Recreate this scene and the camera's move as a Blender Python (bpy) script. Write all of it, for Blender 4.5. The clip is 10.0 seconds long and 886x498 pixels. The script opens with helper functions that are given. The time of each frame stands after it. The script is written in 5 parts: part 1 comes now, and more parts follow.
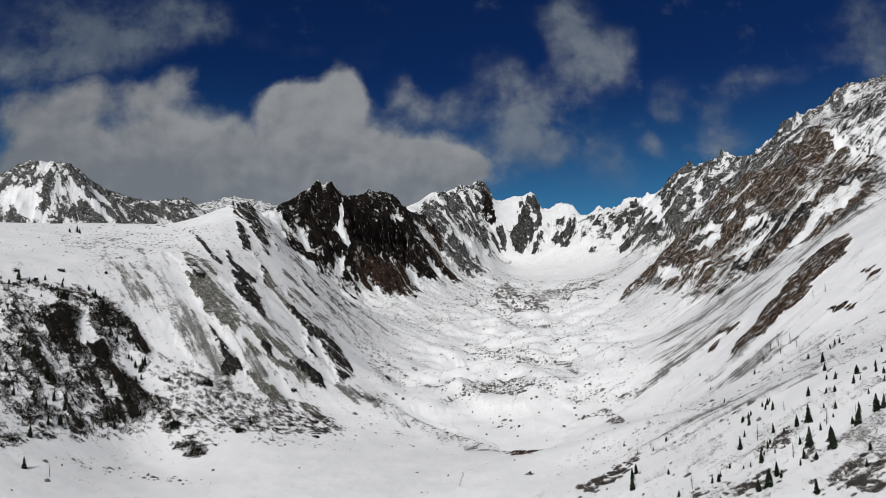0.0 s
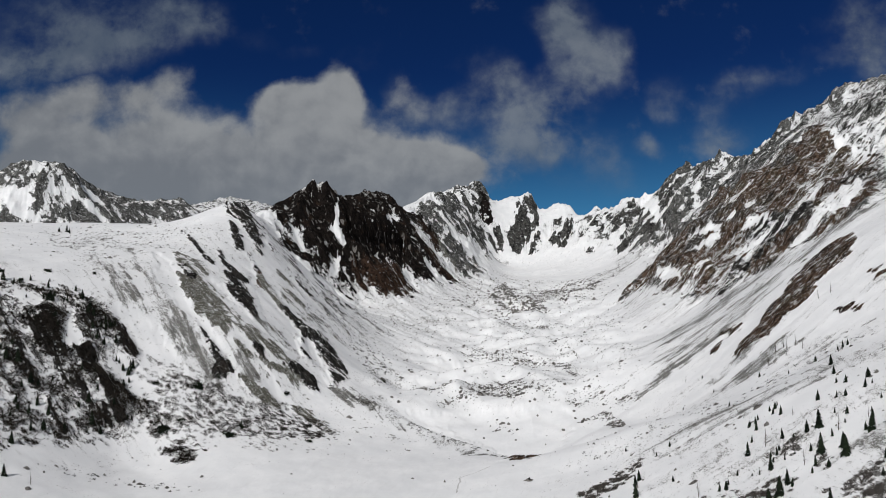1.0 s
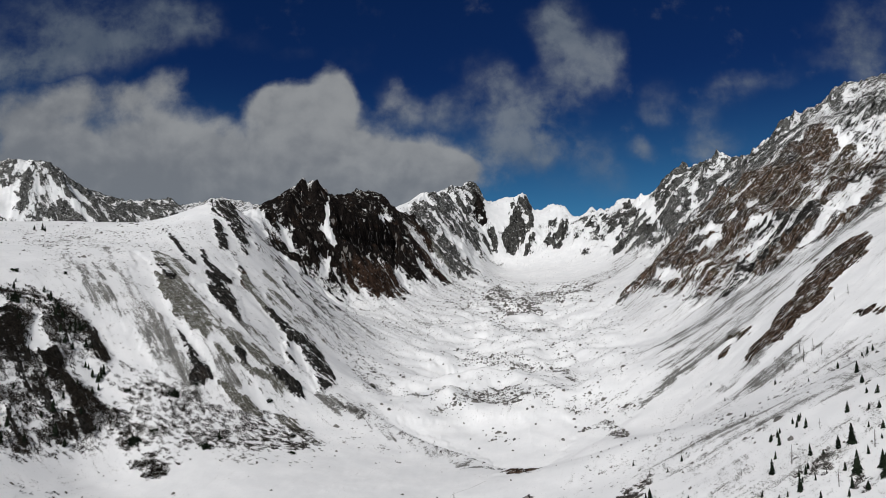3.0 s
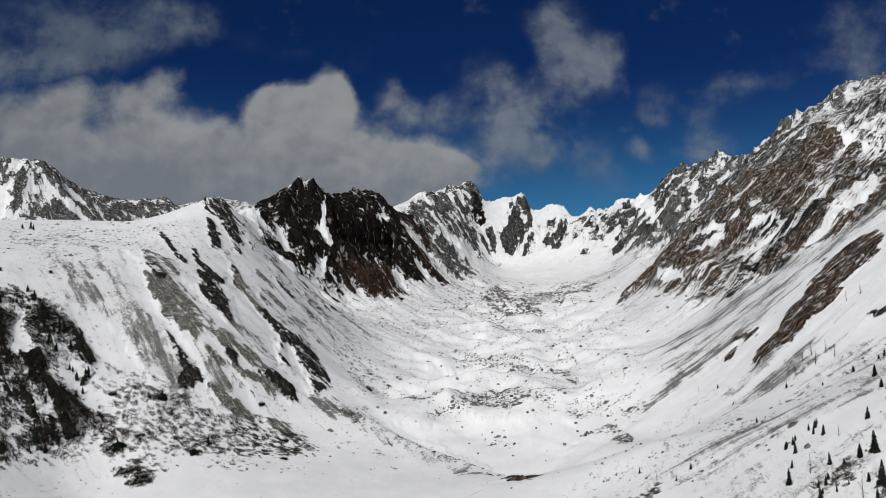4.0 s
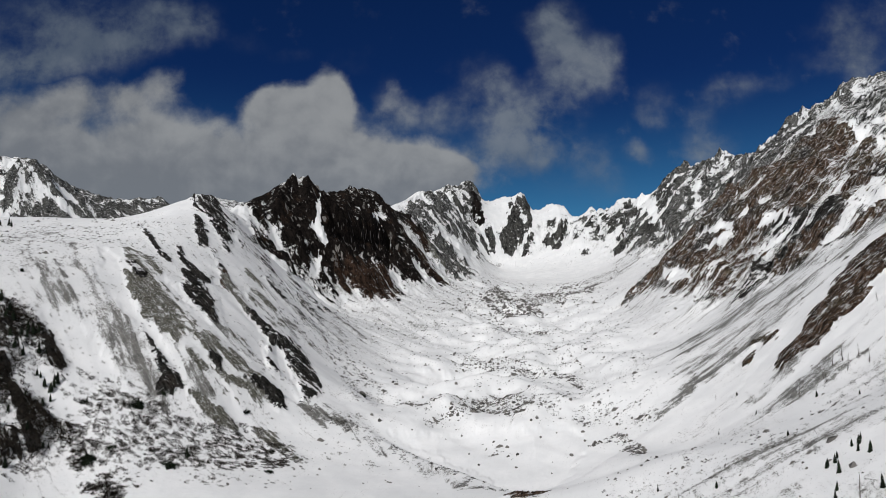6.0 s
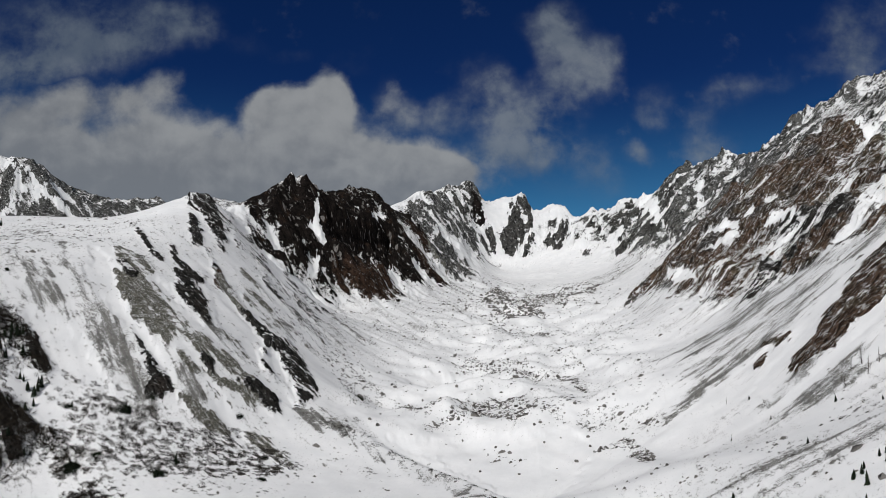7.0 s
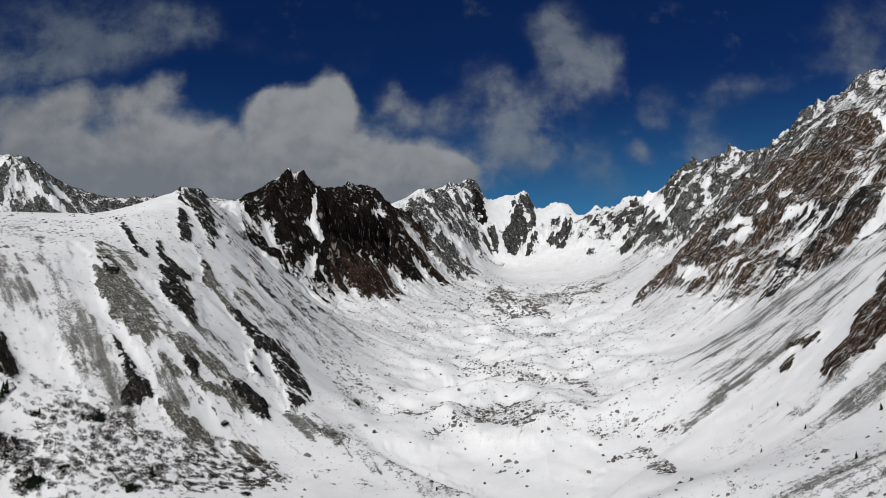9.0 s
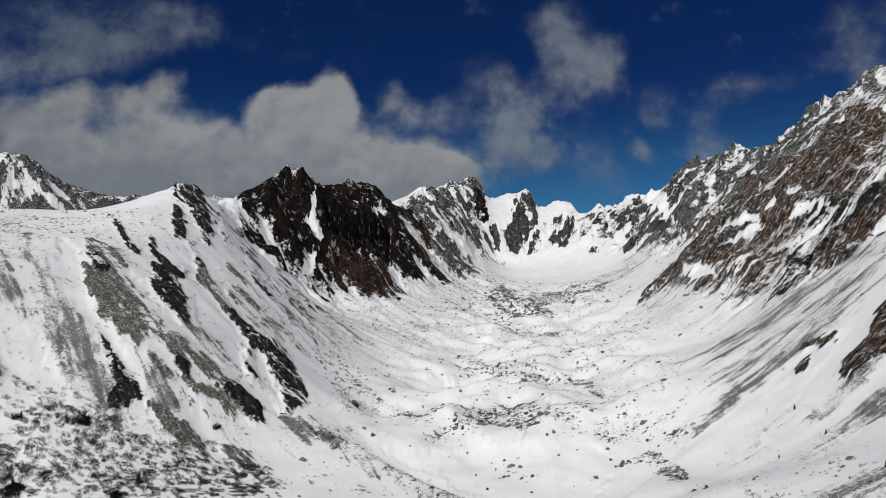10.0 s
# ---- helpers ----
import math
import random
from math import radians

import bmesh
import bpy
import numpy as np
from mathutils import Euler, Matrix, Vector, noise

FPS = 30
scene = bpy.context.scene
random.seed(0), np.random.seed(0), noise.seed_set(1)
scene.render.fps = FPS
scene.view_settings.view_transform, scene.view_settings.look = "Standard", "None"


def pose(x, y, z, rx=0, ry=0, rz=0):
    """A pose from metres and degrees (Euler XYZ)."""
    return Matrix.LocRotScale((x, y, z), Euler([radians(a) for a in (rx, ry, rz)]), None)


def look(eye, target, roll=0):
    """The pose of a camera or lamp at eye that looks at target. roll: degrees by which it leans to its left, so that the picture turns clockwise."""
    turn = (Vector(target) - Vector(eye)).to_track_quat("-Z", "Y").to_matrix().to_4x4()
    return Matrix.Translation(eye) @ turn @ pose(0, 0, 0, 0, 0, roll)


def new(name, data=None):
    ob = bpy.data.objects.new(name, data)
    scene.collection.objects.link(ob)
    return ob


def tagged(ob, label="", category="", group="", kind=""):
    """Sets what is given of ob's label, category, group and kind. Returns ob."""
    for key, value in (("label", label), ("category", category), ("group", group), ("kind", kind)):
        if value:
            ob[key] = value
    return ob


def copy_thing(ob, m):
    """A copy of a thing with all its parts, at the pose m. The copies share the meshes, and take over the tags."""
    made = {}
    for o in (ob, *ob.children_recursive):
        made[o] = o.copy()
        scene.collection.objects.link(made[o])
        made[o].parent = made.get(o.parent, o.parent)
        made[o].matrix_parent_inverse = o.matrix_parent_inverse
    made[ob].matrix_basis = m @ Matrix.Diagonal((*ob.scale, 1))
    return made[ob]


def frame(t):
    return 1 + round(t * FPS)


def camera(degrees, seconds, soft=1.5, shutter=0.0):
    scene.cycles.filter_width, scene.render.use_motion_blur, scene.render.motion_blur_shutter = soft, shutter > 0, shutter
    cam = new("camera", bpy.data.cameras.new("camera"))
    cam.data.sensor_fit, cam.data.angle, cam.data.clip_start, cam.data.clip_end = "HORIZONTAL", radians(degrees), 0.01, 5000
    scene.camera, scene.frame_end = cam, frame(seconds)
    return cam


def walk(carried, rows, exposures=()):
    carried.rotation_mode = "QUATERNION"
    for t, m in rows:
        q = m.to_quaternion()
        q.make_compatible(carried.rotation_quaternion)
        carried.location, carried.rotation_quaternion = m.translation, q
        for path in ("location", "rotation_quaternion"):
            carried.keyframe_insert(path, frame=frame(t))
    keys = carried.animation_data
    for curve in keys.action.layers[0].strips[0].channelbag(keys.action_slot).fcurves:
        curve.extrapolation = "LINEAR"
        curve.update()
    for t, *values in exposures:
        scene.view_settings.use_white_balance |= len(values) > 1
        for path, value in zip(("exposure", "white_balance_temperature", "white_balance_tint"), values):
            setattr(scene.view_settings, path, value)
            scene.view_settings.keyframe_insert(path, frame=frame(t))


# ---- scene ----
# ---- camera ----
cam = camera(67.6, 10.0, soft=0.8)
METRES, EYE, TILT, LEAN, TURN = 140.0, 100.0, 5.0, 0.0, 0.0
ROWS = [
    (0.0, 0.0, 0.0, 0.0, 0.0, 0.0, -0.0),
    (0.5, 0.0006, 0.0368, -0.003, -0.14, 0.01, -0.01),
    (1.0, 0.0017, 0.0786, -0.0061, -0.28, 0.06, -0.0),
    (1.5, 0.0027, 0.1251, -0.0098, -0.45, 0.08, -0.01),
    (2.0, 0.0038, 0.1695, -0.013, -0.58, 0.12, -0.02),
    (2.5, 0.0048, 0.2197, -0.0165, -0.71, 0.18, -0.06),
    (4.0, 0.0086, 0.3718, -0.0307, -0.99, 0.28, -0.13),
    (4.5, 0.0097, 0.4231, -0.0352, -1.05, 0.29, -0.15),
    (5.0, 0.0109, 0.4763, -0.0396, -1.09, 0.34, -0.16),
    (5.5, 0.0121, 0.5274, -0.0449, -1.12, 0.36, -0.17),
    (7.0, 0.0148, 0.6818, -0.0603, -1.11, 0.48, -0.17),
    (7.5, 0.016, 0.7351, -0.0658, -1.08, 0.49, -0.17),
    (8.0, 0.0172, 0.7862, -0.0714, -1.05, 0.52, -0.16),
    (8.5, 0.0188, 0.8391, -0.0778, -1.02, 0.51, -0.14),
    (9.0, 0.0204, 0.8903, -0.0837, -0.97, 0.5, -0.13),
    (9.5, 0.0217, 0.9416, -0.0896, -0.92, 0.45, -0.12),
    (10.0, 0.0231, 0.9951, -0.095, -0.86, 0.43, -0.13),
]
walk(cam, [(t, pose(0, 0, EYE, TILT, LEAN, TURN) @ pose(METRES * x, METRES * y, METRES * z, 90 + pitch, roll, yaw)) for t, x, y, z, yaw, pitch, roll in ROWS])

# ---- sky, clouds and sun ----
SUN_FROM = Vector((-0.41, -0.655, 0.635)).normalized()
sun = new("sun", bpy.data.lights.new("sun", "SUN"))
sun.data.energy, sun.data.angle, sun.data.color = 3.0, radians(0.6), (1.0, 0.978, 0.95)
sun.matrix_world = look(SUN_FROM * 100, (0, 0, 0))
scene.view_settings.exposure = -0.12

world = bpy.data.worlds.new("world")
scene.world = world
world.use_nodes = True


class Nodes:
    """Short hand for node trees: each call adds a node, wires what is given by socket, and returns its first output."""

    def __init__(self, tree):
        self.tree = tree
        tree.nodes.clear()

    def add(self, kind, ins=None, out=0, operation="", interpolation="", attribute=""):
        node = self.tree.nodes.new(kind)
        if operation:
            node.operation = operation
        if interpolation:
            node.interpolation_type = interpolation
        if attribute:
            node.attribute_name = attribute
        for key, value in (ins or {}).items():
            if isinstance(value, bpy.types.NodeSocket):
                self.tree.links.new(value, node.inputs[key])
            else:
                node.inputs[key].default_value = value
        return node.outputs[out] if len(node.outputs) else node

    def maths(self, op, a, b=0.0, c=0.0):
        return self.add("ShaderNodeMath", {0: a, 1: b, 2: c}, operation=op)

    def vec(self, op, a, b=(0, 0, 0), out=0):
        return self.add("ShaderNodeVectorMath", {0: a, 1: b}, out, operation=op)

    def ramp(self, v, lo, hi, to_lo=0.0, to_hi=1.0):
        return self.add("ShaderNodeMapRange", {"Value": v, "From Min": lo, "From Max": hi, "To Min": to_lo, "To Max": to_hi}, interpolation="SMOOTHSTEP")

    def mix(self, f, a, b, blend="MIX"):
        node = self.tree.nodes.new("ShaderNodeMix")
        node.data_type, node.blend_type = "RGBA", blend
        for key, value in ((0, f), (6, a), (7, b)):
            if isinstance(value, bpy.types.NodeSocket):
                self.tree.links.new(value, node.inputs[key])
            else:
                node.inputs[key].default_value = value if key == 0 else (*value, 1)
        return node.outputs[2]

    def noise(self, vector, scale, detail=4.0, rough=0.55, warp=0.0, out=0):
        return self.add("ShaderNodeTexNoise", {"Vector": vector, "Scale": scale, "Detail": detail, "Roughness": rough, "Distortion": warp}, out)


w = Nodes(world.node_tree)
sky = w.add("ShaderNodeTexSky")
sky.node.sky_type = "NISHITA"
sky.node.sun_disc = False
sky.node.sun_elevation = math.asin(SUN_FROM.z)
sky.node.sun_rotation = math.atan2(SUN_FROM.x, SUN_FROM.y)
sky.node.altitude, sky.node.air_density, sky.node.dust_density, sky.node.ozone_density = 3800.0, 1.0, 0.3, 3.0
ray = w.add("ShaderNodeTexCoord")
apart = w.tree.nodes.new("ShaderNodeSeparateXYZ")
w.tree.links.new(ray, apart.inputs[0])
ahead = w.maths("MAXIMUM", apart.outputs[1], 0.15)
plane = w.add("ShaderNodeCombineXYZ", {0: w.maths("DIVIDE", apart.outputs[0], ahead), 1: w.maths("DIVIDE", apart.outputs[2], ahead)})
# cloud bodies over the head of the valley: centre and half size, as rise and run per metre ahead
CLOUDS, WISPS = [], []
CLOUDS += [(-0.581, 0.278, 0.112, 0.073, 1.0), (-0.642, 0.309, 0.077, 0.052, 0.8), (-0.541, 0.327, 0.052, 0.039, 0.7), (-0.44, 0.288, 0.077, 0.06, 0.9), (-0.404, 0.346, 0.034, 0.039, 0.75), (-0.455, 0.328, 0.043, 0.034, 0.5), (-0.314, 0.24, 0.189, 0.06, 1.2), (-0.484, 0.213, 0.224, 0.06, 1.2), (-0.212, 0.294, 0.086, 0.06, 1.1), (-0.264, 0.311, 0.043, 0.034, 0.8), (-0.152, 0.348, 0.03, 0.039, 0.7), (-0.178, 0.33, 0.06, 0.039, 0.7), (-0.141, 0.241, 0.138, 0.06, 1.1), (-0.06, 0.34, 0.026, 0.039, 0.42), (-0.064, 0.304, 0.052, 0.03, 0.5), (-0.037, 0.228, 0.06, 0.03, 0.6)]
CLOUDS += [(-0.054, 0.198, 0.103, 0.034, 0.9), (-0.576, 0.186, 0.172, 0.052, 0.9), (-0.003, 0.304, 0.043, 0.022, 0.3), (0.002, 0.255, 0.056, 0.034, 0.5), (0.019, 0.205, 0.065, 0.039, 0.75), (-0.14, 0.184, 0.224, 0.039, 1.0), (-0.397, 0.174, 0.189, 0.039, 1.0), (-0.603, 0.221, 0.12, 0.052, 0.6)]
CLOUDS += [(-0.054, 0.193, 0.122, 0.050, 0.7), (-0.123, 0.215, 0.122, 0.067, 0.9), (0.006, 0.215, 0.089, 0.039, 0.7), (0.059, 0.216, 0.078, 0.033, 0.65), (-0.194, 0.303, 0.078, 0.056, 0.8), (-0.151, 0.312, 0.044, 0.067, 0.6), (-0.246, 0.312, 0.056, 0.044, 0.5)]
CLOUDS += [(-0.269, 0.171, 0.144, 0.050, 1.1), (-0.396, 0.171, 0.167, 0.050, 1.1), (-0.106, 0.171, 0.111, 0.044, 0.9), (-0.602, 0.214, 0.100, 0.056, 0.6)]
WISPS += [(-0.615, 0.436, 0.150, 0.104, 0.6), (-0.511, 0.446, 0.150, 0.081, 0.6), (-0.415, 0.451, 0.104, 0.046, 0.6), (-0.586, 0.382, 0.138, 0.046, 0.6), (-0.371, 0.442, 0.046, 0.029, 0.35), (-0.645, 0.373, 0.092, 0.046, 0.5), (-0.475, 0.414, 0.115, 0.035, 0.45), (0.077, 0.368, 0.052, 0.046, 0.55), (0.103, 0.332, 0.052, 0.058, 0.6), (0.120, 0.287, 0.069, 0.052, 0.85), (0.173, 0.323, 0.069, 0.058, 0.75), (0.219, 0.386, 0.069, 0.081, 0.85), (0.211, 0.451, 0.069, 0.058, 0.7), (0.175, 0.460, 0.058, 0.035, 0.35), (0.286, 0.419, 0.029, 0.040, 0.6), (0.263, 0.368, 0.046, 0.046, 0.4)]
WISPS += [(0.120, 0.238, 0.104, 0.040, 0.8), (0.181, 0.260, 0.052, 0.040, 0.6), (0.050, 0.224, 0.069, 0.040, 0.6), (0.242, 0.234, 0.046, 0.040, 0.5), (0.267, 0.190, 0.046, 0.046, 0.4), (0.198, 0.207, 0.069, 0.035, 0.4), (0.033, 0.313, 0.046, 0.029, 0.4), (0.321, 0.243, 0.035, 0.029, 0.8), (0.359, 0.333, 0.046, 0.052, 0.45), (0.350, 0.306, 0.035, 0.023, 0.35), (0.466, 0.333, 0.052, 0.035, 0.6), (0.512, 0.356, 0.058, 0.023, 0.4), (0.438, 0.301, 0.035, 0.017, 0.35), (0.445, 0.261, 0.063, 0.040, 0.7), (0.418, 0.243, 0.058, 0.023, 0.4), (0.688, 0.454, 0.081, 0.058, 0.55)]
WISPS += [(0.641, 0.426, 0.069, 0.035, 0.35), (0.693, 0.389, 0.081, 0.040, 0.75), (0.611, 0.379, 0.069, 0.023, 0.3), (0.690, 0.343, 0.058, 0.035, 0.6), (-0.292, 0.420, 0.058, 0.029, 0.2), (-0.213, 0.402, 0.040, 0.023, 0.2), (-0.125, 0.385, 0.046, 0.023, 0.2), (-0.063, 0.317, 0.046, 0.058, 0.55), (-0.015, 0.295, 0.086, 0.044, 0.6), (-0.037, 0.228, 0.081, 0.040, 0.55)]


drift = w.vec("SUBTRACT", w.vec("ADD", w.noise(plane, 5.0, 2.0, 0.5, 0.0, 1), w.vec("MULTIPLY", w.noise(plane, 17.0, 4.0, 0.6, 0.0, 1), (0.5, 0.5, 0))), (0.75, 0.75, 0))


def bodies(rows_, bend):
    total, bent = 0.0, w.vec("ADD", plane, w.vec("MULTIPLY", drift, (bend, bend * 0.7, 0)))
    for cu, cv, su, sv, power in rows_:
        off = w.vec("MULTIPLY", w.vec("SUBTRACT", bent, (cu, cv, 0)), (1 / su, 1 / sv, 0))
        total = w.maths("MULTIPLY_ADD", w.ramp(w.vec("LENGTH", off, out=1), 0.1, 1.25, 1.0, 0.0), power, total)
    return total


billow = w.noise(plane, 5.5, 9.0, 0.58, 0.15)
tuft = w.noise(plane, 12.0, 8.0, 0.54, 0.2)
wool = w.noise(plane, 42.0, 6.0, 0.62, 0.2)
ragged = w.maths("ADD", w.maths("ADD", w.maths("MULTIPLY", billow, 0.5), w.maths("MULTIPLY", tuft, 0.85)), w.maths("MULTIPLY", wool, 0.25))
rough_edge = w.maths("SUBTRACT", ragged, 0.8)
cover = w.ramp(w.maths("MULTIPLY_ADD", rough_edge, 2.0, bodies(CLOUDS, 0.07)), 0.12, 1.2)
fray = w.maths("ADD", w.maths("MULTIPLY_ADD", rough_edge, 1.7, 0.58), w.maths("MULTIPLY", w.maths("SUBTRACT", wool, 0.5), 0.35))
wisp = w.ramp(w.maths("MULTIPLY", bodies(WISPS, 0.12), w.maths("MAXIMUM", fray, 0.0)), 0.02, 0.85, 0.0, 0.8)
bank = cover
cover = w.maths("MAXIMUM", cover, wisp)
puff = w.maths("SUBTRACT", tuft, w.noise(w.vec("ADD", plane, (-0.010, 0.016, 0)), 12.0, 8.0, 0.54, 0.2))
around = w.ramp(w.noise(ray, 2.2, 7.0, 0.6, 0.2), 0.36, 0.56)
front = w.ramp(apart.outputs[1], 0.15, 0.5)
cover = w.maths("ADD", w.maths("MULTIPLY", cover, front), w.maths("MULTIPLY", around, w.maths("SUBTRACT", 1.0, front)))
cover = w.maths("MULTIPLY", cover, 0.9)
rise = w.maths("DIVIDE", apart.outputs[2], ahead)
sunny = w.maths("SUBTRACT", w.maths("MULTIPLY", w.ramp(rise, 0.16, 0.29), 0.55), w.maths("MULTIPLY", w.ramp(rise, 0.33, 0.44), 0.45))
sunny = w.maths("ADD", sunny, w.ramp(apart.outputs[0], -0.5, -0.12, -0.2, 0.3))
lit = w.ramp(w.maths("ADD", w.maths("ADD", w.maths("MULTIPLY", w.noise(plane, 6.0, 8.0, 0.62), 1.5), sunny), w.maths("MULTIPLY_ADD", puff, 1.6, w.maths("MULTIPLY", tuft, 0.5))), 0.85, 2.15)
cloud_colour = w.mix(lit, (0.215, 0.230, 0.250), (0.365, 0.378, 0.388))
cloud_colour = w.mix(bank, w.mix(lit, (0.125, 0.160, 0.205), (0.245, 0.280, 0.315)), cloud_colour)
cloud_colour = w.mix(front, (0.395, 0.41, 0.435), cloud_colour)
haze = w.ramp(apart.outputs[2], 0.08, 0.35)
blue = w.mix(1.0, sky, w.mix(haze, (0.021, 0.053, 0.060), (0.0048, 0.0145, 0.033)), "MULTIPLY")
final = w.mix(cover, blue, cloud_colour)
back = w.add("ShaderNodeBackground", {"Color": final, "Strength": 0.88})
w.add("ShaderNodeOutputWorld", {"Surface": back})

# ---- the lie of the land: ridges, slopes and valley lines as plan lines (x, y, height) ----
VALLEY = [(-60, -1600, -120), (-20, -500, -62), (0, 120, -16), (10, 347, 2), (40, 441, 6), (50, 520, 19), (54, 584, 32), (85, 723, 52),
          (130, 950, 85), (170, 1200, 112), (207, 1450, 141), (245, 1620, 172)]
LEFT_FOOT = [(-230, 250, 16), (-199, 329, 22), (-174, 397, 16), (-141, 402, 16), (-80, 430, 12), (-21, 499, 12), (-40, 541, 30), (-72, 630, 49), (-54, 760, 64), (0, 827, 68)]
LEFT_NEAR = [(-195, 300, 19), (-112, 350, 5), (-54, 355, 4), (20, 425, 6)]
LEFT_TOE = [(-164, 439, 39), (-131, 449, 28), (-106, 492, 31), (-85, 547, 43)]
LEFT_FACE = [(-330, 420, 125), (-295, 472, 126), (-243, 509, 119), (-220, 585, 141), (-222, 690, 178), (-235, 760, 203)]
LEFT_SHOULDER = [(-420, 520, 150), (-345, 570, 152), (-310, 650, 164), (-285, 740, 190)]
LEFT_MID = [(-239, 452, 90), (-209, 471, 77), (-140, 516, 72), (-120, 600, 80), (-125, 720, 110), (-150, 830, 135)]
LEFT_CREST = [(-1500, 300, 230), (-1000, 650, 205), (-579, 860, 197), (-506, 880, 204), (-437, 870, 208),
              (-369, 850, 207), (-317, 830, 206), (-252, 816, 226), (-249, 880, 225), (-247, 960, 241)]
LEFT_BACK = [(-1100, 1250, 110), (-700, 1350, 120), (-480, 1500, 160)]
LEFT_REAR = [(-420, 250, 130), (-520, -300, 150), (-560, -1200, 90)]
DARK_CREST = [(-247, 1010, 254), (-230, 1050, 275), (-205, 1074, 303), (-184, 1100, 302), (-163, 1150, 285), (-152, 1270, 315),
              (-131, 1305, 325), (-102, 1330, 319), (-81, 1360, 306), (-61, 1450, 303), (-33, 1600, 349), (9, 1800, 400), (55, 2050, 475)]
DARK_FOOT = [(-160, 900, 128), (-118, 960, 115), (-43, 1033, 117), (39, 1269, 150), (97, 1500, 181), (125, 1700, 210)]
TALUS = [(-20, 930, 92), (60, 1100, 112), (120, 1300, 135)]
CIRQUE = [(112, 2132, 494), (144, 2140, 480), (164, 2130, 438), (220, 2110, 444), (279, 2100, 451), (301, 2100, 434), (313, 2090, 394), (325, 2085, 407), (377, 2070, 414), (409, 2046, 405),
          (430, 2030, 377), (454, 2020, 380), (497, 1980, 383), (543, 1930, 407), (578, 1880, 404), (602, 1830, 413), (640, 1820, 465), (694, 1816, 485), (711, 1760, 474), (710, 1650, 468)]
CIRQUE_FOOT = [(154, 1870, 241), (205, 1897, 255), (283, 1880, 250), (360, 1860, 264), (426, 1800, 259), (461, 1650, 232)]
CIRQUE_BOWL = [(170, 1740, 195), (281, 1740, 200), (340, 1640, 185)]
RIGHT_CREST = [(700, 1520, 445), (642, 1402, 397), (673, 1380, 424), (675, 1300, 450), (693, 1258, 467), (733, 1280, 473), (804, 1360, 515),
               (848, 1391, 554), (922, 1391, 561), (1010, 1300, 564), (960, 900, 535), (880, 300, 510), (800, -500, 420), (720, -1400, 300)]
RIGHT_SPUR = [(253, 924, 112), (275, 930, 134), (322, 950, 176), (389, 990, 235), (469, 1050, 302), (530, 1100, 336), (617, 1170, 397), (692, 1230, 450)]
RIGHT_BEHIND = [(350, 1100, 150), (430, 1250, 200), (480, 1400, 235)]
RIGHT_FACE = [(283, 460, 141), (327, 635, 161), (365, 886, 206)]
RIGHT_UPPER = [(415, 822, 242), (443, 773, 257), (475, 700, 262), (560, 560, 300)]
RIGHT_FOOT = [(209, 433, 83), (203, 494, 72), (148, 562, 49), (232, 669, 83), (200, 760, 80), (221, 850, 92)]
RIGHT_FLOOR = [(111, 441, 25), (123, 454, 22), (130, 600, 40), (139, 760, 63)]
NEAR_RIGHT = [(86, 369, 20), (150, 372, 48), (217, 361, 86), (290, 320, 130), (420, 250, 210)]
SHOULDER = [(46, 417, 10), (80, 402, 22), (112, 398, 34), (168, 392, 52)]
HOLLOW = [(62, 434, 8), (95, 424, 16), (130, 428, 27)]
NEAR_SLOPE = [(59, 330, 11), (89, 322, 20), (130, 294, 41), (164, 304, 63), (142, 220, 43), (240, 150, 100)]
REAR_RIGHT = [(230, -200, 90), (260, -1200, 20)]
FAR_LEFT = [(-1700, 1900, 420), (-1241, 1830, 456), (-1174, 1820, 495), (-1097, 1810, 504), (-1047, 1820, 486), (-998, 1850, 448), (-958, 1900, 419), (-939, 2000, 422), (-874, 2050, 430),
            (-822, 2100, 435), (-804, 2150, 417), (-600, 2300, 330)]
FAR_LEFT_FOOT = [(-1100, 1500, 170), (-850, 1650, 200), (-500, 1850, 220)]
FAR_SNOW = [(-1192, 3300, 615), (-1127, 3400, 666), (-1054, 3450, 659), (-978, 3500, 646), (-856, 3500, 615)]
RIM = [(4500 * math.sin(a), 4500 * math.cos(a), 180) for a in np.linspace(0, 2 * math.pi, 17)[:-1]]
BEHIND = [(100, 2500, 330), (600, 2300, 350), (1200, 1900, 420), (-200, 1900, 260), (-350, 1300, 170), (-330, 1060, 212), (-305, 960, 212), (-290, 1160, 225), (-240, 1270, 245), (-230, 1430, 250), (-150, 1560, 300), (-120, 1760, 335), (-60, 1960, 375), (800, 1600, 425), (850, 1760, 430), (770, 1470, 410),
          (335, 2180, 370), (470, 2090, 355), (550, 2020, 365), (-1010, 2110, 395)]
LINES = [VALLEY, LEFT_FOOT, LEFT_NEAR, LEFT_TOE, LEFT_FACE, LEFT_SHOULDER, LEFT_MID, LEFT_CREST, LEFT_BACK, LEFT_REAR, DARK_CREST, DARK_FOOT, TALUS, CIRQUE, CIRQUE_FOOT, CIRQUE_BOWL, RIGHT_CREST, RIGHT_SPUR,
         RIGHT_BEHIND, RIGHT_FACE, RIGHT_UPPER, RIGHT_FOOT, RIGHT_FLOOR, NEAR_RIGHT, SHOULDER, HOLLOW, NEAR_SLOPE, REAR_RIGHT, FAR_LEFT, FAR_LEFT_FOOT, FAR_SNOW]


